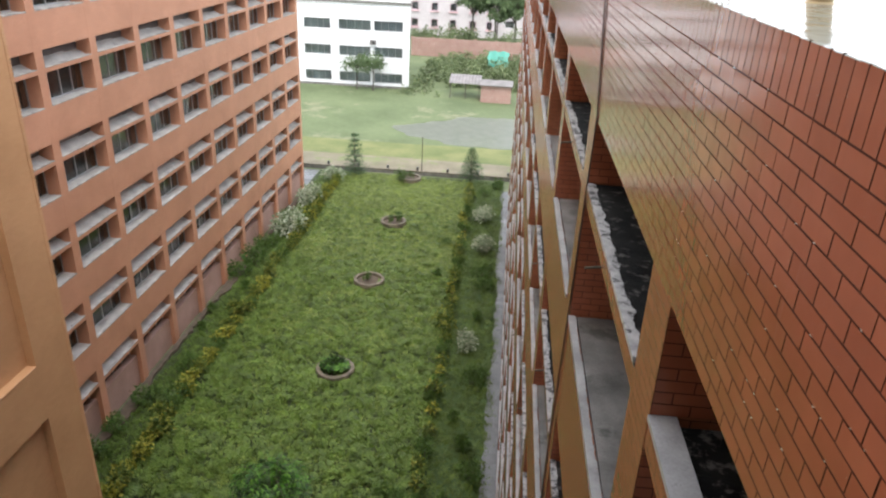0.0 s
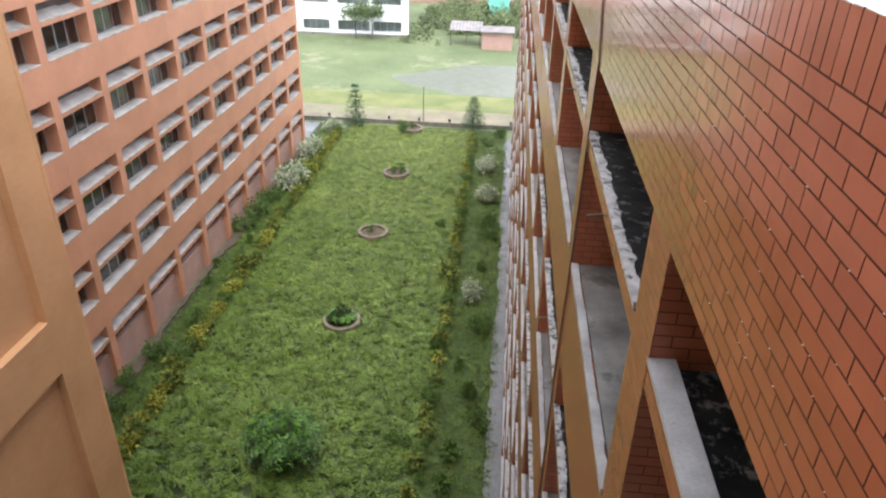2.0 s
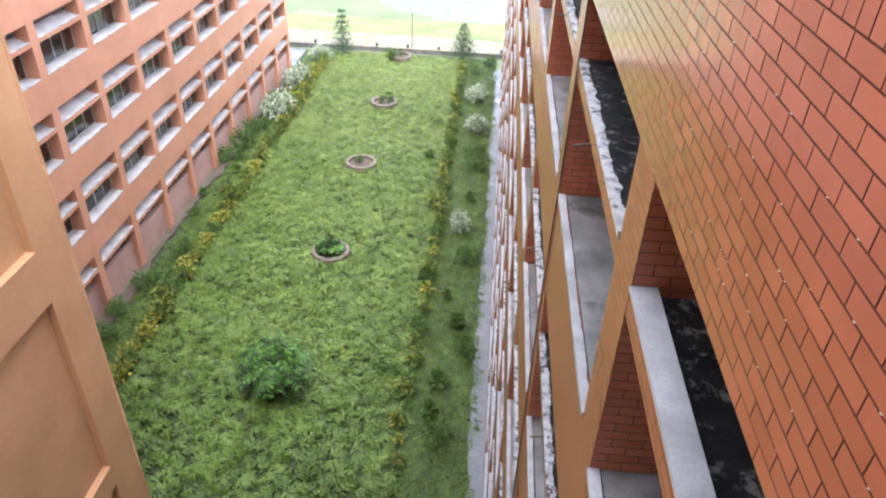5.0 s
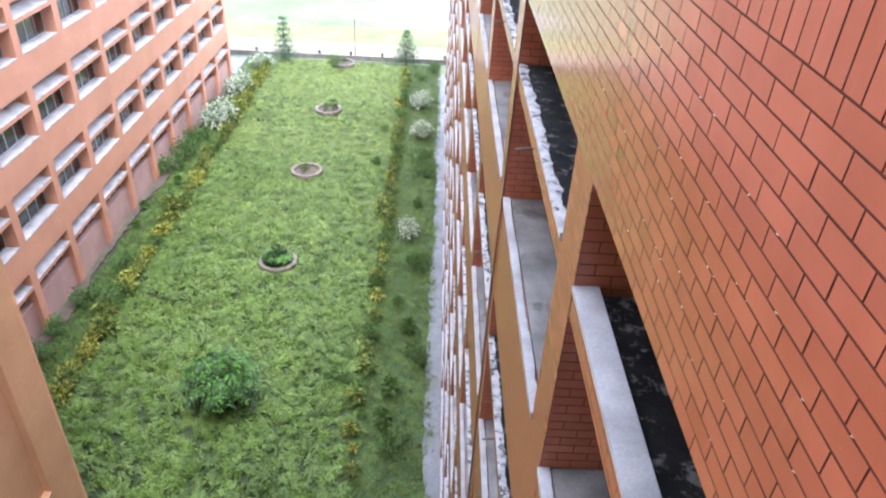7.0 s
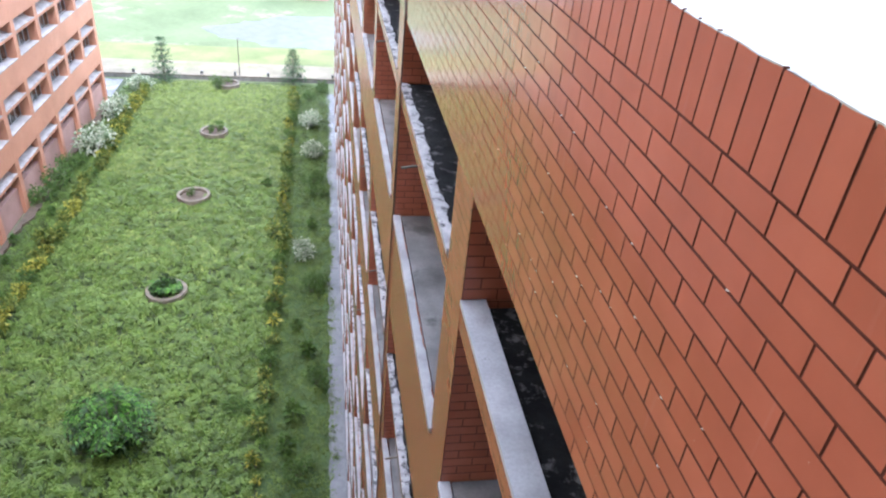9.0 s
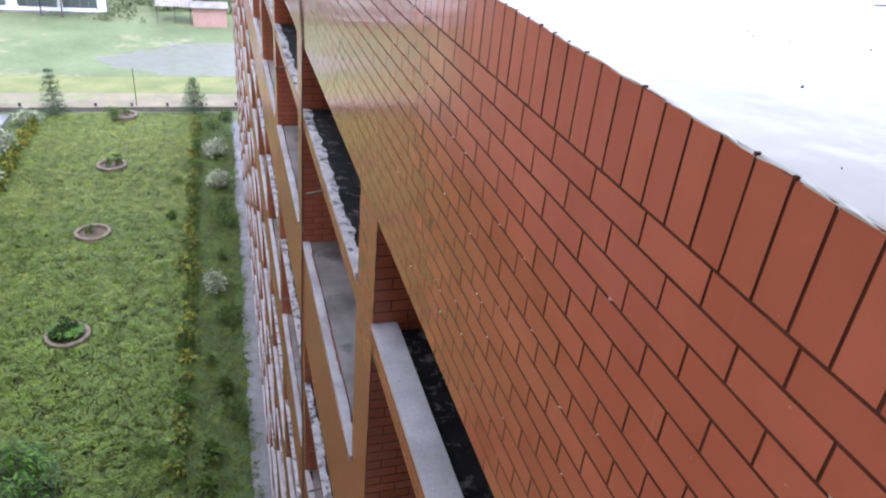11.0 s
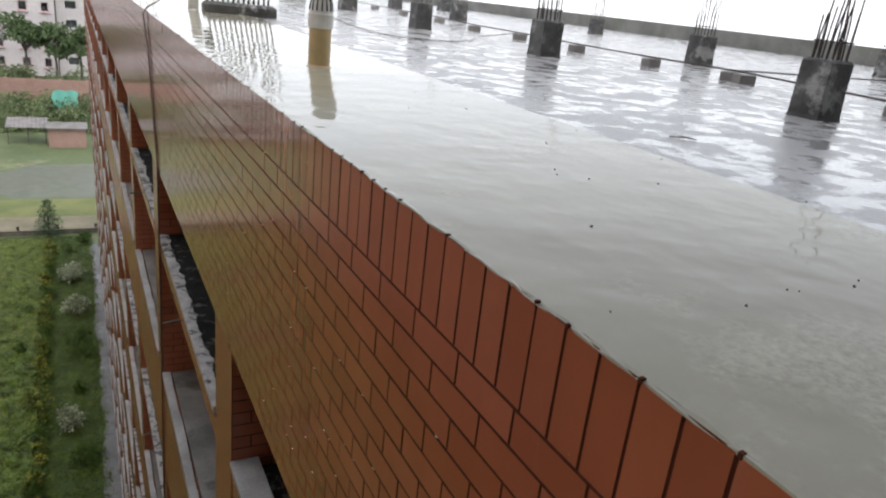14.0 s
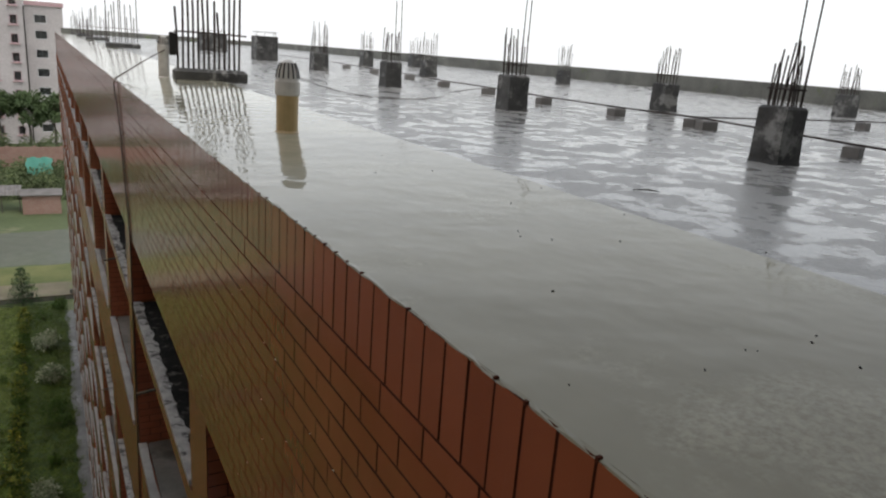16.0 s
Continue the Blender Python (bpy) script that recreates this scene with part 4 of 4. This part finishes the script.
# weeds and scrub between the field and the yard wall
wr = np.random.default_rng(91)
weeds = []
for i in range(230):
    x, y = wr.uniform(-13.0, 4.0), wr.uniform(98, 123)
    if x > -9 and y < 99:
        continue
    h = wr.uniform(0.4, 1.5) * (0.8 if y > 112 else 1.0)
    weeds.append((x, y, h * 0.6, h * 0.75))
for i in range(46):
    weeds.append((wr.uniform(-4.5, 2.5), wr.uniform(101, 113), wr.uniform(0.8, 2.6), wr.uniform(0.7, 1.2)))
for i in range(60):
    weeds.append((wr.uniform(-17, 4), wr.uniform(125.5, 132), wr.uniform(1.0, 3.6), wr.uniform(0.8, 1.5)))
for i in range(14):
    weeds.append((wr.uniform(-16, -9), wr.uniform(92.5, 96), 0.2, wr.uniform(0.3, 0.6)))
tagged(part("scrub", leaf_cloud(92, weeds, 22000, 0.42, 0.3, 0.5, 0.5), SCRUBLEAF), "dense green scrub before the yard wall", "scrub", kind="stuff")
sheet = Shape()
for j in range(9):
    for i in range(13):
        u, v = i / 12, j / 8
        sheet.v.append((-1.5 + 3.0 * u + 0.12 * math.sin(9 * v), 0.9 * v, 1.95 * v - 0.35 * math.sin(math.pi * u) * (1 - v) + 0.10 * math.sin(14 * u + 4 * v)))
n = len(sheet.v)
sheet.v += [(x, y + 0.03, z) for x, y, z in sheet.v]
for j in range(8):
    for i in range(12):
        a = j * 13 + i
        sheet.f += [(a, a + 1, a + 14, a + 13), (n + a, n + a + 13, n + a + 14, n + a + 1)]
tarp = part("tarpaulin", sheet, TARP, at=(-1.6, 107.2, 2.0))
tagged(tarp, "crumpled teal tarpaulin thrown over the scrub", "tarpaulin")

# ---- on the wet roof ----
R = ROOF_Z - 0.012


def stub(x, y, w, h, bars, top, seed, label, tall=()):
    """A column stub left on the roof, with its starter bars."""
    r = random.Random(seed)
    ob = thing("column_stub", label, "column", (x, y, R), "column stubs on the roof")
    s = Shape()
    n = 0
    for k, (z, g) in enumerate(((-0.05, 0.02), (0.02, 0.005), (h * 0.5, 0.0), (h - 0.015, 0.0), (h, -0.012))):
        q = w / 2 + g
        s.v += [(-q + r.uniform(-0.006, 0.006), -q, z), (q, -q + r.uniform(-0.006, 0.006), z), (q + r.uniform(-0.006, 0.006), q, z), (-q, q + r.uniform(-0.006, 0.006), z)]
        if k:
            n = 4 * (k - 1)
            s.f += [(n + i, n + (i + 1) % 4, n + 4 + (i + 1) % 4, n + 4 + i) for i in range(4)]
    s.f.append((n + 4, n + 5, n + 6, n + 7))
    part("stub", s, STUB, ob)
    q = w / 2 - 0.02
    for i in range(bars):
        t = 4 * i / bars
        e, u = int(t), t - int(t)
        cx, cy = [(-q + 2 * q * u, -q), (q, -q + 2 * q * u), (q - 2 * q * u, q), (-q, q - 2 * q * u)][e]
        z = top * r.uniform(0.72, 1.0) if i not in tall else top * 1.75
        lx, ly = r.uniform(-0.03, 0.03), r.uniform(-0.03, 0.03)
        part("rebar", Shape().tube([(cx, cy, h - 0.05), (cx + lx * 0.4, cy + ly * 0.4, h + (z - h) * 0.5), (cx + lx, cy + ly, z)], 0.005, 6), REBAR, ob)
    part("stirrup", Shape().tube([(-q, -q, h + 0.09), (q, -q, h + 0.09), (q, q, h + 0.09), (-q, q, h + 0.09), (-q, -q, h + 0.09)], 0.005, 5), REBAR, ob)
    return ob


for i, (x, y, w, top, bars) in enumerate([(3.77, 2.44, 0.175, 0.66, 14), (3.99, 5.4, 0.205, 0.78, 14), (4.06, 8.28, 0.21, 0.74, 12), (4.6, 12.65, 0.27, 0.9, 12), (4.8, 17.2, 0.5, 0.7, 10),
                                          (6.45, 5.95, 0.21, 0.72, 14), (6.87, 12.7, 0.25, 0.9, 12), (7.48, 17.4, 0.27, 0.9, 12), (9.98, 12.4, 0.22, 0.85, 12), (9.95, 6.0, 0.22, 0.72, 12), (9.9, 19.5, 0.3, 0.9, 10), (5.0, 24.5, 0.8, 0.75, 8), (9.6, 27, 0.3, 0.9, 8)]):
    stub(x + 0.02, y - 0.018, w, 0.31 if y < 16 else 0.55 if w > 0.4 else 0.4, bars, top, 100 + i, "dark wet concrete column stub with rusty starter bars", (3, 6) if i in (0, 1, 2) else ())


def plinth(x, y, width, seed, label, bars, tall):
    """A long low footing on the roof edge with a row of upright bars."""
    r = random.Random(seed)
    ob = thing("wall_footing", label, "footing", (x, y, R), "rebar footings along the roof edge")
    s = Shape().chamfered(0, width, 0, 0.24, -0.02, 0.12, 0.03)
    part("footing", s, STUB, ob)
    for i in range(bars):
        bx = 0.05 + (width - 0.1) * (i // 2 * 2 + 0.6 * (i % 2)) / max(1, bars - 1)
        by = 0.06 if i % 2 else 0.18
        z = tall * r.uniform(0.5, 1.0)
        part("rebar", Shape().tube([(bx, by, 0.1), (bx + r.uniform(-0.01, 0.01), by, 0.1 + (z - 0.1) / 2), (bx + r.uniform(-0.02, 0.02), by, z)], 0.011, 6), REBAR, ob)
    part("tie_bar", Shape().tube([(0.0, 0.06, 0.48), (width * 0.5, 0.055, 0.485), (width, 0.06, 0.475)], 0.008, 6), REBAR, ob)
    return ob


first = plinth(1.42, 7.62, 0.72, 201, "low dark concrete footing with a row of upright rebars", 13, 1.35)
part("board", Shape().chamfered(-0.03, 0.035, 0.17, 0.21, 0.24, 0.47, 0.01), BLACK, first, "black board tied to the bars")
plinth(1.65, 21.0, 0.85, 202, "low dark concrete footing with a row of upright rebars", 11, 1.5)
plinth(1.65, 31.5, 0.8, 203, "low dark concrete footing with a row of upright rebars", 10, 1.3)
plinth(1.6, 41.0, 0.8, 204, "low dark concrete footing with a row of upright rebars", 10, 1.4)
plinth(1.6, 49.0, 0.8, 205, "low dark concrete footing with a row of upright rebars", 10, 1.4)


def vent(x, y, height, material, label):
    ob = thing("vent_pipe", label, "vent pipe", (x, y, R), "vent pipes on the roof edge")
    part("pipe", Shape().lathe([(0.06, -0.02), (0.062, 0.012), (0.055, 0.02), (0.055, height)], 20), material, ob, smooth=False)
    cap = part("cap", Shape().lathe([(0.0555, height - 0.055), (0.062, height - 0.05), (0.062, height + 0.012), (0.058, height + 0.02), (0.052, height + 0.065), (0.036, height + 0.105), (0.014, height + 0.118)], 20), PVC_WHITE, ob, "white slotted cap")
    for i in range(14):
        a = 2 * math.pi * i / 14
        c, d = math.cos(a), math.sin(a)
        part("slot", Shape().tube([(0.0575 * c, 0.0575 * d, height + 0.03), (0.0525 * c, 0.0525 * d, height + 0.065), (0.039 * c, 0.039 * d, height + 0.102)], 0.004, 5), HOLE, cap)
    return ob


vent(1.335, 3.42, 0.25, PVC, "cream plastic vent pipe with a slotted dome cap")
vent(1.345, 7.9, 0.31, PVC_WHITE, "white plastic vent pipe with a slotted dome cap")

for i, (x, y, a) in enumerate([(4.73, 2.56, 20), (5.02, 4.0, -10), (5.08, 4.2, 15), (4.98, 5.05, 5), (4.99, 6.22, 0), (5.17, 7.65, 8), (5.2, 8.9, -6), (5.55, 10.75, 4), (5.7, 12.6, 0), (5.9, 14.6, 10), (7.7, 4.32, 12), (6.2, 17.0, 0)]):
    blk = thing("concrete_block", "small grey concrete block carrying the roof pipe", "block", (x, y, R), "blocks under the roof pipe")
    blk.rotation_euler = (0, 0, radians(a))
    part("block", Shape().chamfered(-0.075, 0.075, -0.05, 0.05, -0.01, 0.075, 0.008), GREYWALL, blk)
conduit = thing("roof_pipe", "thin dark pipe laid on concrete blocks across the roof", "pipe", (0, 0, R))
part("run", Shape().tube([(4.5, 1.2, 0.085), (4.73, 2.56, 0.085), (5.04, 4.1, 0.09), (4.98, 5.05, 0.085), (4.99, 6.22, 0.085), (5.17, 7.65, 0.085), (5.2, 8.9, 0.085), (5.55, 10.75, 0.085), (5.7, 12.6, 0.085), (6.2, 17, 0.085), (6.6, 26, 0.03)], 0.008, 6), REBAR, conduit)
part("branch", Shape().tube([(5.06, 4.15, 0.09), (7.7, 4.32, 0.085), (10.3, 4.5, 0.06)], 0.007, 6), REBAR, conduit)
loose = thing("cable", "thin cable lying loose on the wet roof", "cable", (0, 0, R))
part("lead", Shape().tube([(4.3, 14.0, 0.008), (3.7, 11.4, 0.008), (3.27, 9.38, 0.008), (3.02, 8.0, 0.008), (2.91, 7.11, 0.008), (2.90, 6.6, 0.008), (2.96, 6.25, 0.008), (3.18, 6.13, 0.008), (3.49, 6.2, 0.008), (3.95, 6.65, 0.008), (4.44, 7.33, 0.02), (5.1, 7.62, 0.08)], 0.005, 6), TIN, loose)
CABLE = plain("dark_brown_cable", (0.05, 0.028, 0.02), 0.6)
drop = thing("cable", "dark brown cable hanging over the tiled wall", "cable")
top_z = ROOF_Z
for k in (0.0, 0.05):
    part("strand", Shape().tube([(1.36, 7.86, top_z + 0.28), (1.1, 7.5, top_z + 0.16), (0.83, 7.06 + k, top_z + 0.02), (0.80, 7.02 + k, top_z - 0.03), (0.808, 6.72 + k, top_z - 0.32), (0.812, 6.25 + k * 0.5, ZA + 0.04), (0.81, 6.42 + k, 17.2), (0.81, 6.62 + k, 15.6), (0.81, 6.66 + k, 12.0)], 0.0055, 6), CABLE, drop)

# drain spouts from the shade slabs
spout = Shape().tube([(0.05, 0, 0.015), (-0.12, 0, -0.008)], 0.011, 8).mesh("drain_spout", RIM)
for y, z in ((4.95, ZA - 0.808), (8.42, ZA - 0.808), (18.82, ZA - 0.808 - 0.0), (8.42, ZA - STOREY - 0.808), (11.9, ZA - STOREY - 0.808), (4.95, ZA - STOREY - 0.808), (11.9, ZA - 2 * STOREY - 0.808)):
    part("drain_spout", spout, None, east, "weathered drain spout", at=(FACE_R, y, z))

# broken cement fillet along the roof edge
er = random.Random(77)
edge = Shape()
for i in range(420):
    y = -0.4 + i * 0.034
    o, z = er.uniform(-0.0012, 0.0022), ROOF_Z + er.uniform(-0.0035, 0.0006)
    edge.v += [(FACE_R - o, y, ROOF_Z - 0.004), (FACE_R - o + 0.001, y, z), (FACE_R + 0.009 + er.uniform(-0.003, 0.003), y, ROOF_Z - 0.001), (FACE_R + 0.012, y, ROOF_Z - 0.006)]
    if i:
        k = 4 * i
        edge.f += [(k - 4 + j, k + j, k + (j + 1) % 4, k - 4 + (j + 1) % 4) for j in range(4)]
part("edge_fillet", edge, ROOF_EDGE, roof, "chipped pale cement fillet at the roof edge")

# leaf bits and twigs washed over the roof edge
dr = np.random.default_rng(301)
bits = Shape()
for x, y in [(1.55, 1.68), (1.36, 1.36), (1.33, 1.31), (1.14, 0.92), (0.91, 0.57), (1.28, 0.57), (1.3, 0.56), (1.43, 0.55), (1.47, 0.57), (1.41, 0.45), (1.53, 2.66)] + [(dr.uniform(0.9, 3.4), dr.uniform(0.3, 6)) for _ in range(34)]:
    q, a = dr.uniform(0.002, 0.0048), dr.uniform(0, 3)
    z = ROOF_Z - 0.003 if x < 1.87 else ROOF_Z - 0.013
    bits.tube([(x, y, z), (x + q * math.cos(a), y + q * math.sin(a), z + 0.003)], q * 0.5, 5)
tagged(part("leaf_litter", bits, BLACK), "dark leaf bits washed over the wet roof", "litter", kind="stuff")
twig = part("twig", Shape().tube([(2.22, 1.85, R + 0.004), (2.265, 1.815, R + 0.009), (2.30, 1.79, R + 0.004)], [0.002, 0.0035, 0.002], 6), BARK)
tagged(twig, "dark wet twig on the roof", "twig")

# ---- tiles of the top band, last ----
TILE_W, TILE_H, SOLDIER = 0.187, 0.0687, 0.185
G = 0.0019


def tile_mesh(name, w, h):
    s = Shape()
    c = 0.0012
    s.v = [(0.0026, G, G), (0.0026, w - G, G), (0.0026, w - G, h - G), (0.0026, G, h - G), (0, G + c, G + c), (0, w - G - c, G + c), (0, w - G - c, h - G - c), (0, G + c, h - G - c)]
    s.f = [(4, 7, 6, 5), (0, 1, 5, 4), (1, 2, 6, 5), (2, 3, 7, 6), (3, 0, 4, 7)]
    s.f = [tuple(reversed(q)) if i else q for i, q in enumerate(s.f)]
    return s


flat = tile_mesh("tile", TILE_W, TILE_H)
upright = tile_mesh("tile", 0.0735, SOLDIER)
G, G_FULL = 0.0016, G
flat_far, upright_far = tile_mesh("tile", TILE_W, TILE_H), tile_mesh("tile", 0.0735, SOLDIER)
G = G_FULL
flat_me, upright_me = flat.mesh("tile", TILE_R), upright.mesh("tile", TILE_R)
for me in (flat_me, upright_me):
    me.materials.append(JOINT)
    me.polygons.foreach_set("material_index", [0, 1, 1, 1, 1])
NEAR0, NEAR1 = 0.15, 2.95
rest = Shape()
tr = random.Random(5)


def lay(base, me, y, z):
    if NEAR0 <= y < NEAR1:
        ob = part("tile", me, None, band, at=(FACE_R + tr.uniform(-0.0005, 0.0003), y, z))
        ob.rotation_euler = (0, radians(tr.uniform(-0.18, 0.18)), radians(tr.uniform(-0.12, 0.12)))
        return
    if y > 4.2:
        base = flat_far if base is flat else upright_far
    n = len(rest.v)
    d = tr.uniform(-0.0005, 0.0003)
    k1, k2 = tr.uniform(-0.002, 0.002), tr.uniform(-0.003, 0.003)
    rest.v.extend((FACE_R + d + vx + k1 * vy + k2 * vz, y + vy, z + vz) for vx, vy, vz in base.v)
    rest.f.extend(tuple(n + i for i in q) for q in base.f)


i = -9
while 0.33 + i * 0.0735 < Y_END - 0.08:
    lay(upright, upright_me, 0.33 + i * 0.0735, ROOF_Z - SOLDIER)
    i += 1
for c in range(16):
    z = ROOF_Z - SOLDIER - (c + 1) * TILE_H
    i = -4
    while 0.45 + (i + 0.5 * (c % 2)) * TILE_W < Y_END - TILE_W:
        lay(flat, flat_me, 0.45 + (i + 0.5 * (c % 2)) * TILE_W, z)
        i += 1
far = tagged(part("far_tiles", rest, TILE_R, band, "glazed terracotta tiles further along the band"), kind="stuff")
far.data.materials.append(JOINT)
far.data.polygons.foreach_set("material_index", [0, 1, 1, 1, 1] * (len(rest.f) // 5))


def tile_field(parent, origin, u, v, nrm, width, height, label):
    """Half-bond tiles over a flat face: u along it, v up it, nrm out of it, on a thin dark bed."""
    o, u, v, nrm = Vector(origin), Vector(u), Vector(v), Vector(nrm)
    s = Shape()
    rows = int(height / TILE_H)
    for c in range(rows):
        a = -TILE_W * (0.5 if c % 2 else 0.0)
        while a < width - 0.02:
            u0, u1 = max(a, 0.0) + G, min(a + TILE_W, width) - G
            a += TILE_W
            if u1 - u0 < 0.02:
                continue
            v0, v1 = c * TILE_H + G, (c + 1) * TILE_H - G
            n = len(s.v)
            for d, e in ((0.001, 0.0), (0.0036, 0.0012)):
                s.v += [tuple(o + u * x + v * z + nrm * d) for x, z in ((u0 + e, v0 + e), (u1 - e, v0 + e), (u1 - e, v1 - e), (u0 + e, v1 - e))]
            s.f += [(n + 4, n + 5, n + 6, n + 7)] + [(n + i, n + (i + 1) % 4, n + 4 + (i + 1) % 4, n + 4 + i) for i in range(4)]
    count = len(s.f) // 5
    n = len(s.v)
    s.v += [tuple(o + u * x + v * z + nrm * 0.0012) for x, z in ((0, 0), (width, 0), (width, rows * TILE_H), (0, rows * TILE_H))]
    s.f.append((n, n + 1, n + 2, n + 3))
    ob = tagged(part("facing_tiles", s, TILE_R, parent, label), kind="stuff")
    ob.data.materials.append(JOINT)
    ob.data.polygons.foreach_set("material_index", [0, 1, 1, 1, 1] * count + [1])


for j in (1, 2, 3):
    yp = Y_R0 + j * PITCH
    for k in (0, 1):
        zt = ZA - k * STOREY
        tile_field(east, (FACE_R + 0.002, yp, zt - A_DEEP + 0.002), (1, 0, 0), (0, 0, 1), (0, -1, 0), RECESS - 0.01, A_DEEP - 0.004, "glazed tiles on the pillar flank")
        tile_field(east, (FACE_R + 0.002, yp, zt - B_BOTTOM + 0.002), (1, 0, 0), (0, 0, 1), (0, -1, 0), RECESS - 0.07, B_BOTTOM - A_DEEP - SLAB_T, "glazed tiles on the pillar flank")

# ---- crumbs of pale cement left in the joints ----
CRUMB = plain("pale_cement_crumb", (0.62, 0.55, 0.46), 0.8)
crumbs, cr = Shape(), random.Random(77)
for i in range(95):
    c = cr.randrange(0, 15)
    z = ROOF_Z - SOLDIER - c * TILE_H
    y = 0.3 + 5.5 * cr.random() ** 1.3
    n, w, h = len(crumbs.v), cr.uniform(0.003, 0.010), cr.uniform(0.0018, 0.0045)
    x = FACE_R + 0.003
    crumbs.v += [(x, y + w * 0.9 * math.cos(a) * cr.uniform(0.6, 1.1), z + h * math.sin(a) * cr.uniform(0.6, 1.2)) for a in (0.2, 1.2, 2.3, 3.3, 4.3, 5.4)] + [(x - 0.0055, y + cr.uniform(-0.3, 0.3) * w, z)]
    crumbs.f += [(n + (j + 1) % 6, n + j, n + 6) for j in range(6)]
tagged(part("cement_residue", crumbs, CRUMB, band, "pale crumbs of cement stuck in the joints"), kind="stuff")
nubs = Shape()
for i in range(110):
    y = 0.33 + (i - 6) * 0.0735 + cr.uniform(-0.004, 0.004)
    if cr.random() < 0.4:
        w, d = cr.uniform(0.0015, 0.0035), cr.uniform(0.003, 0.010)
        nubs.box(FACE_R - 0.0012, FACE_R + d, y - w, y + w, ROOF_Z - 0.006, ROOF_Z + cr.uniform(0.0004, 0.0018))
tagged(part("joint_mortar", nubs, JOINT, band, "dark mortar squeezed out at the roof edge"), kind="stuff")
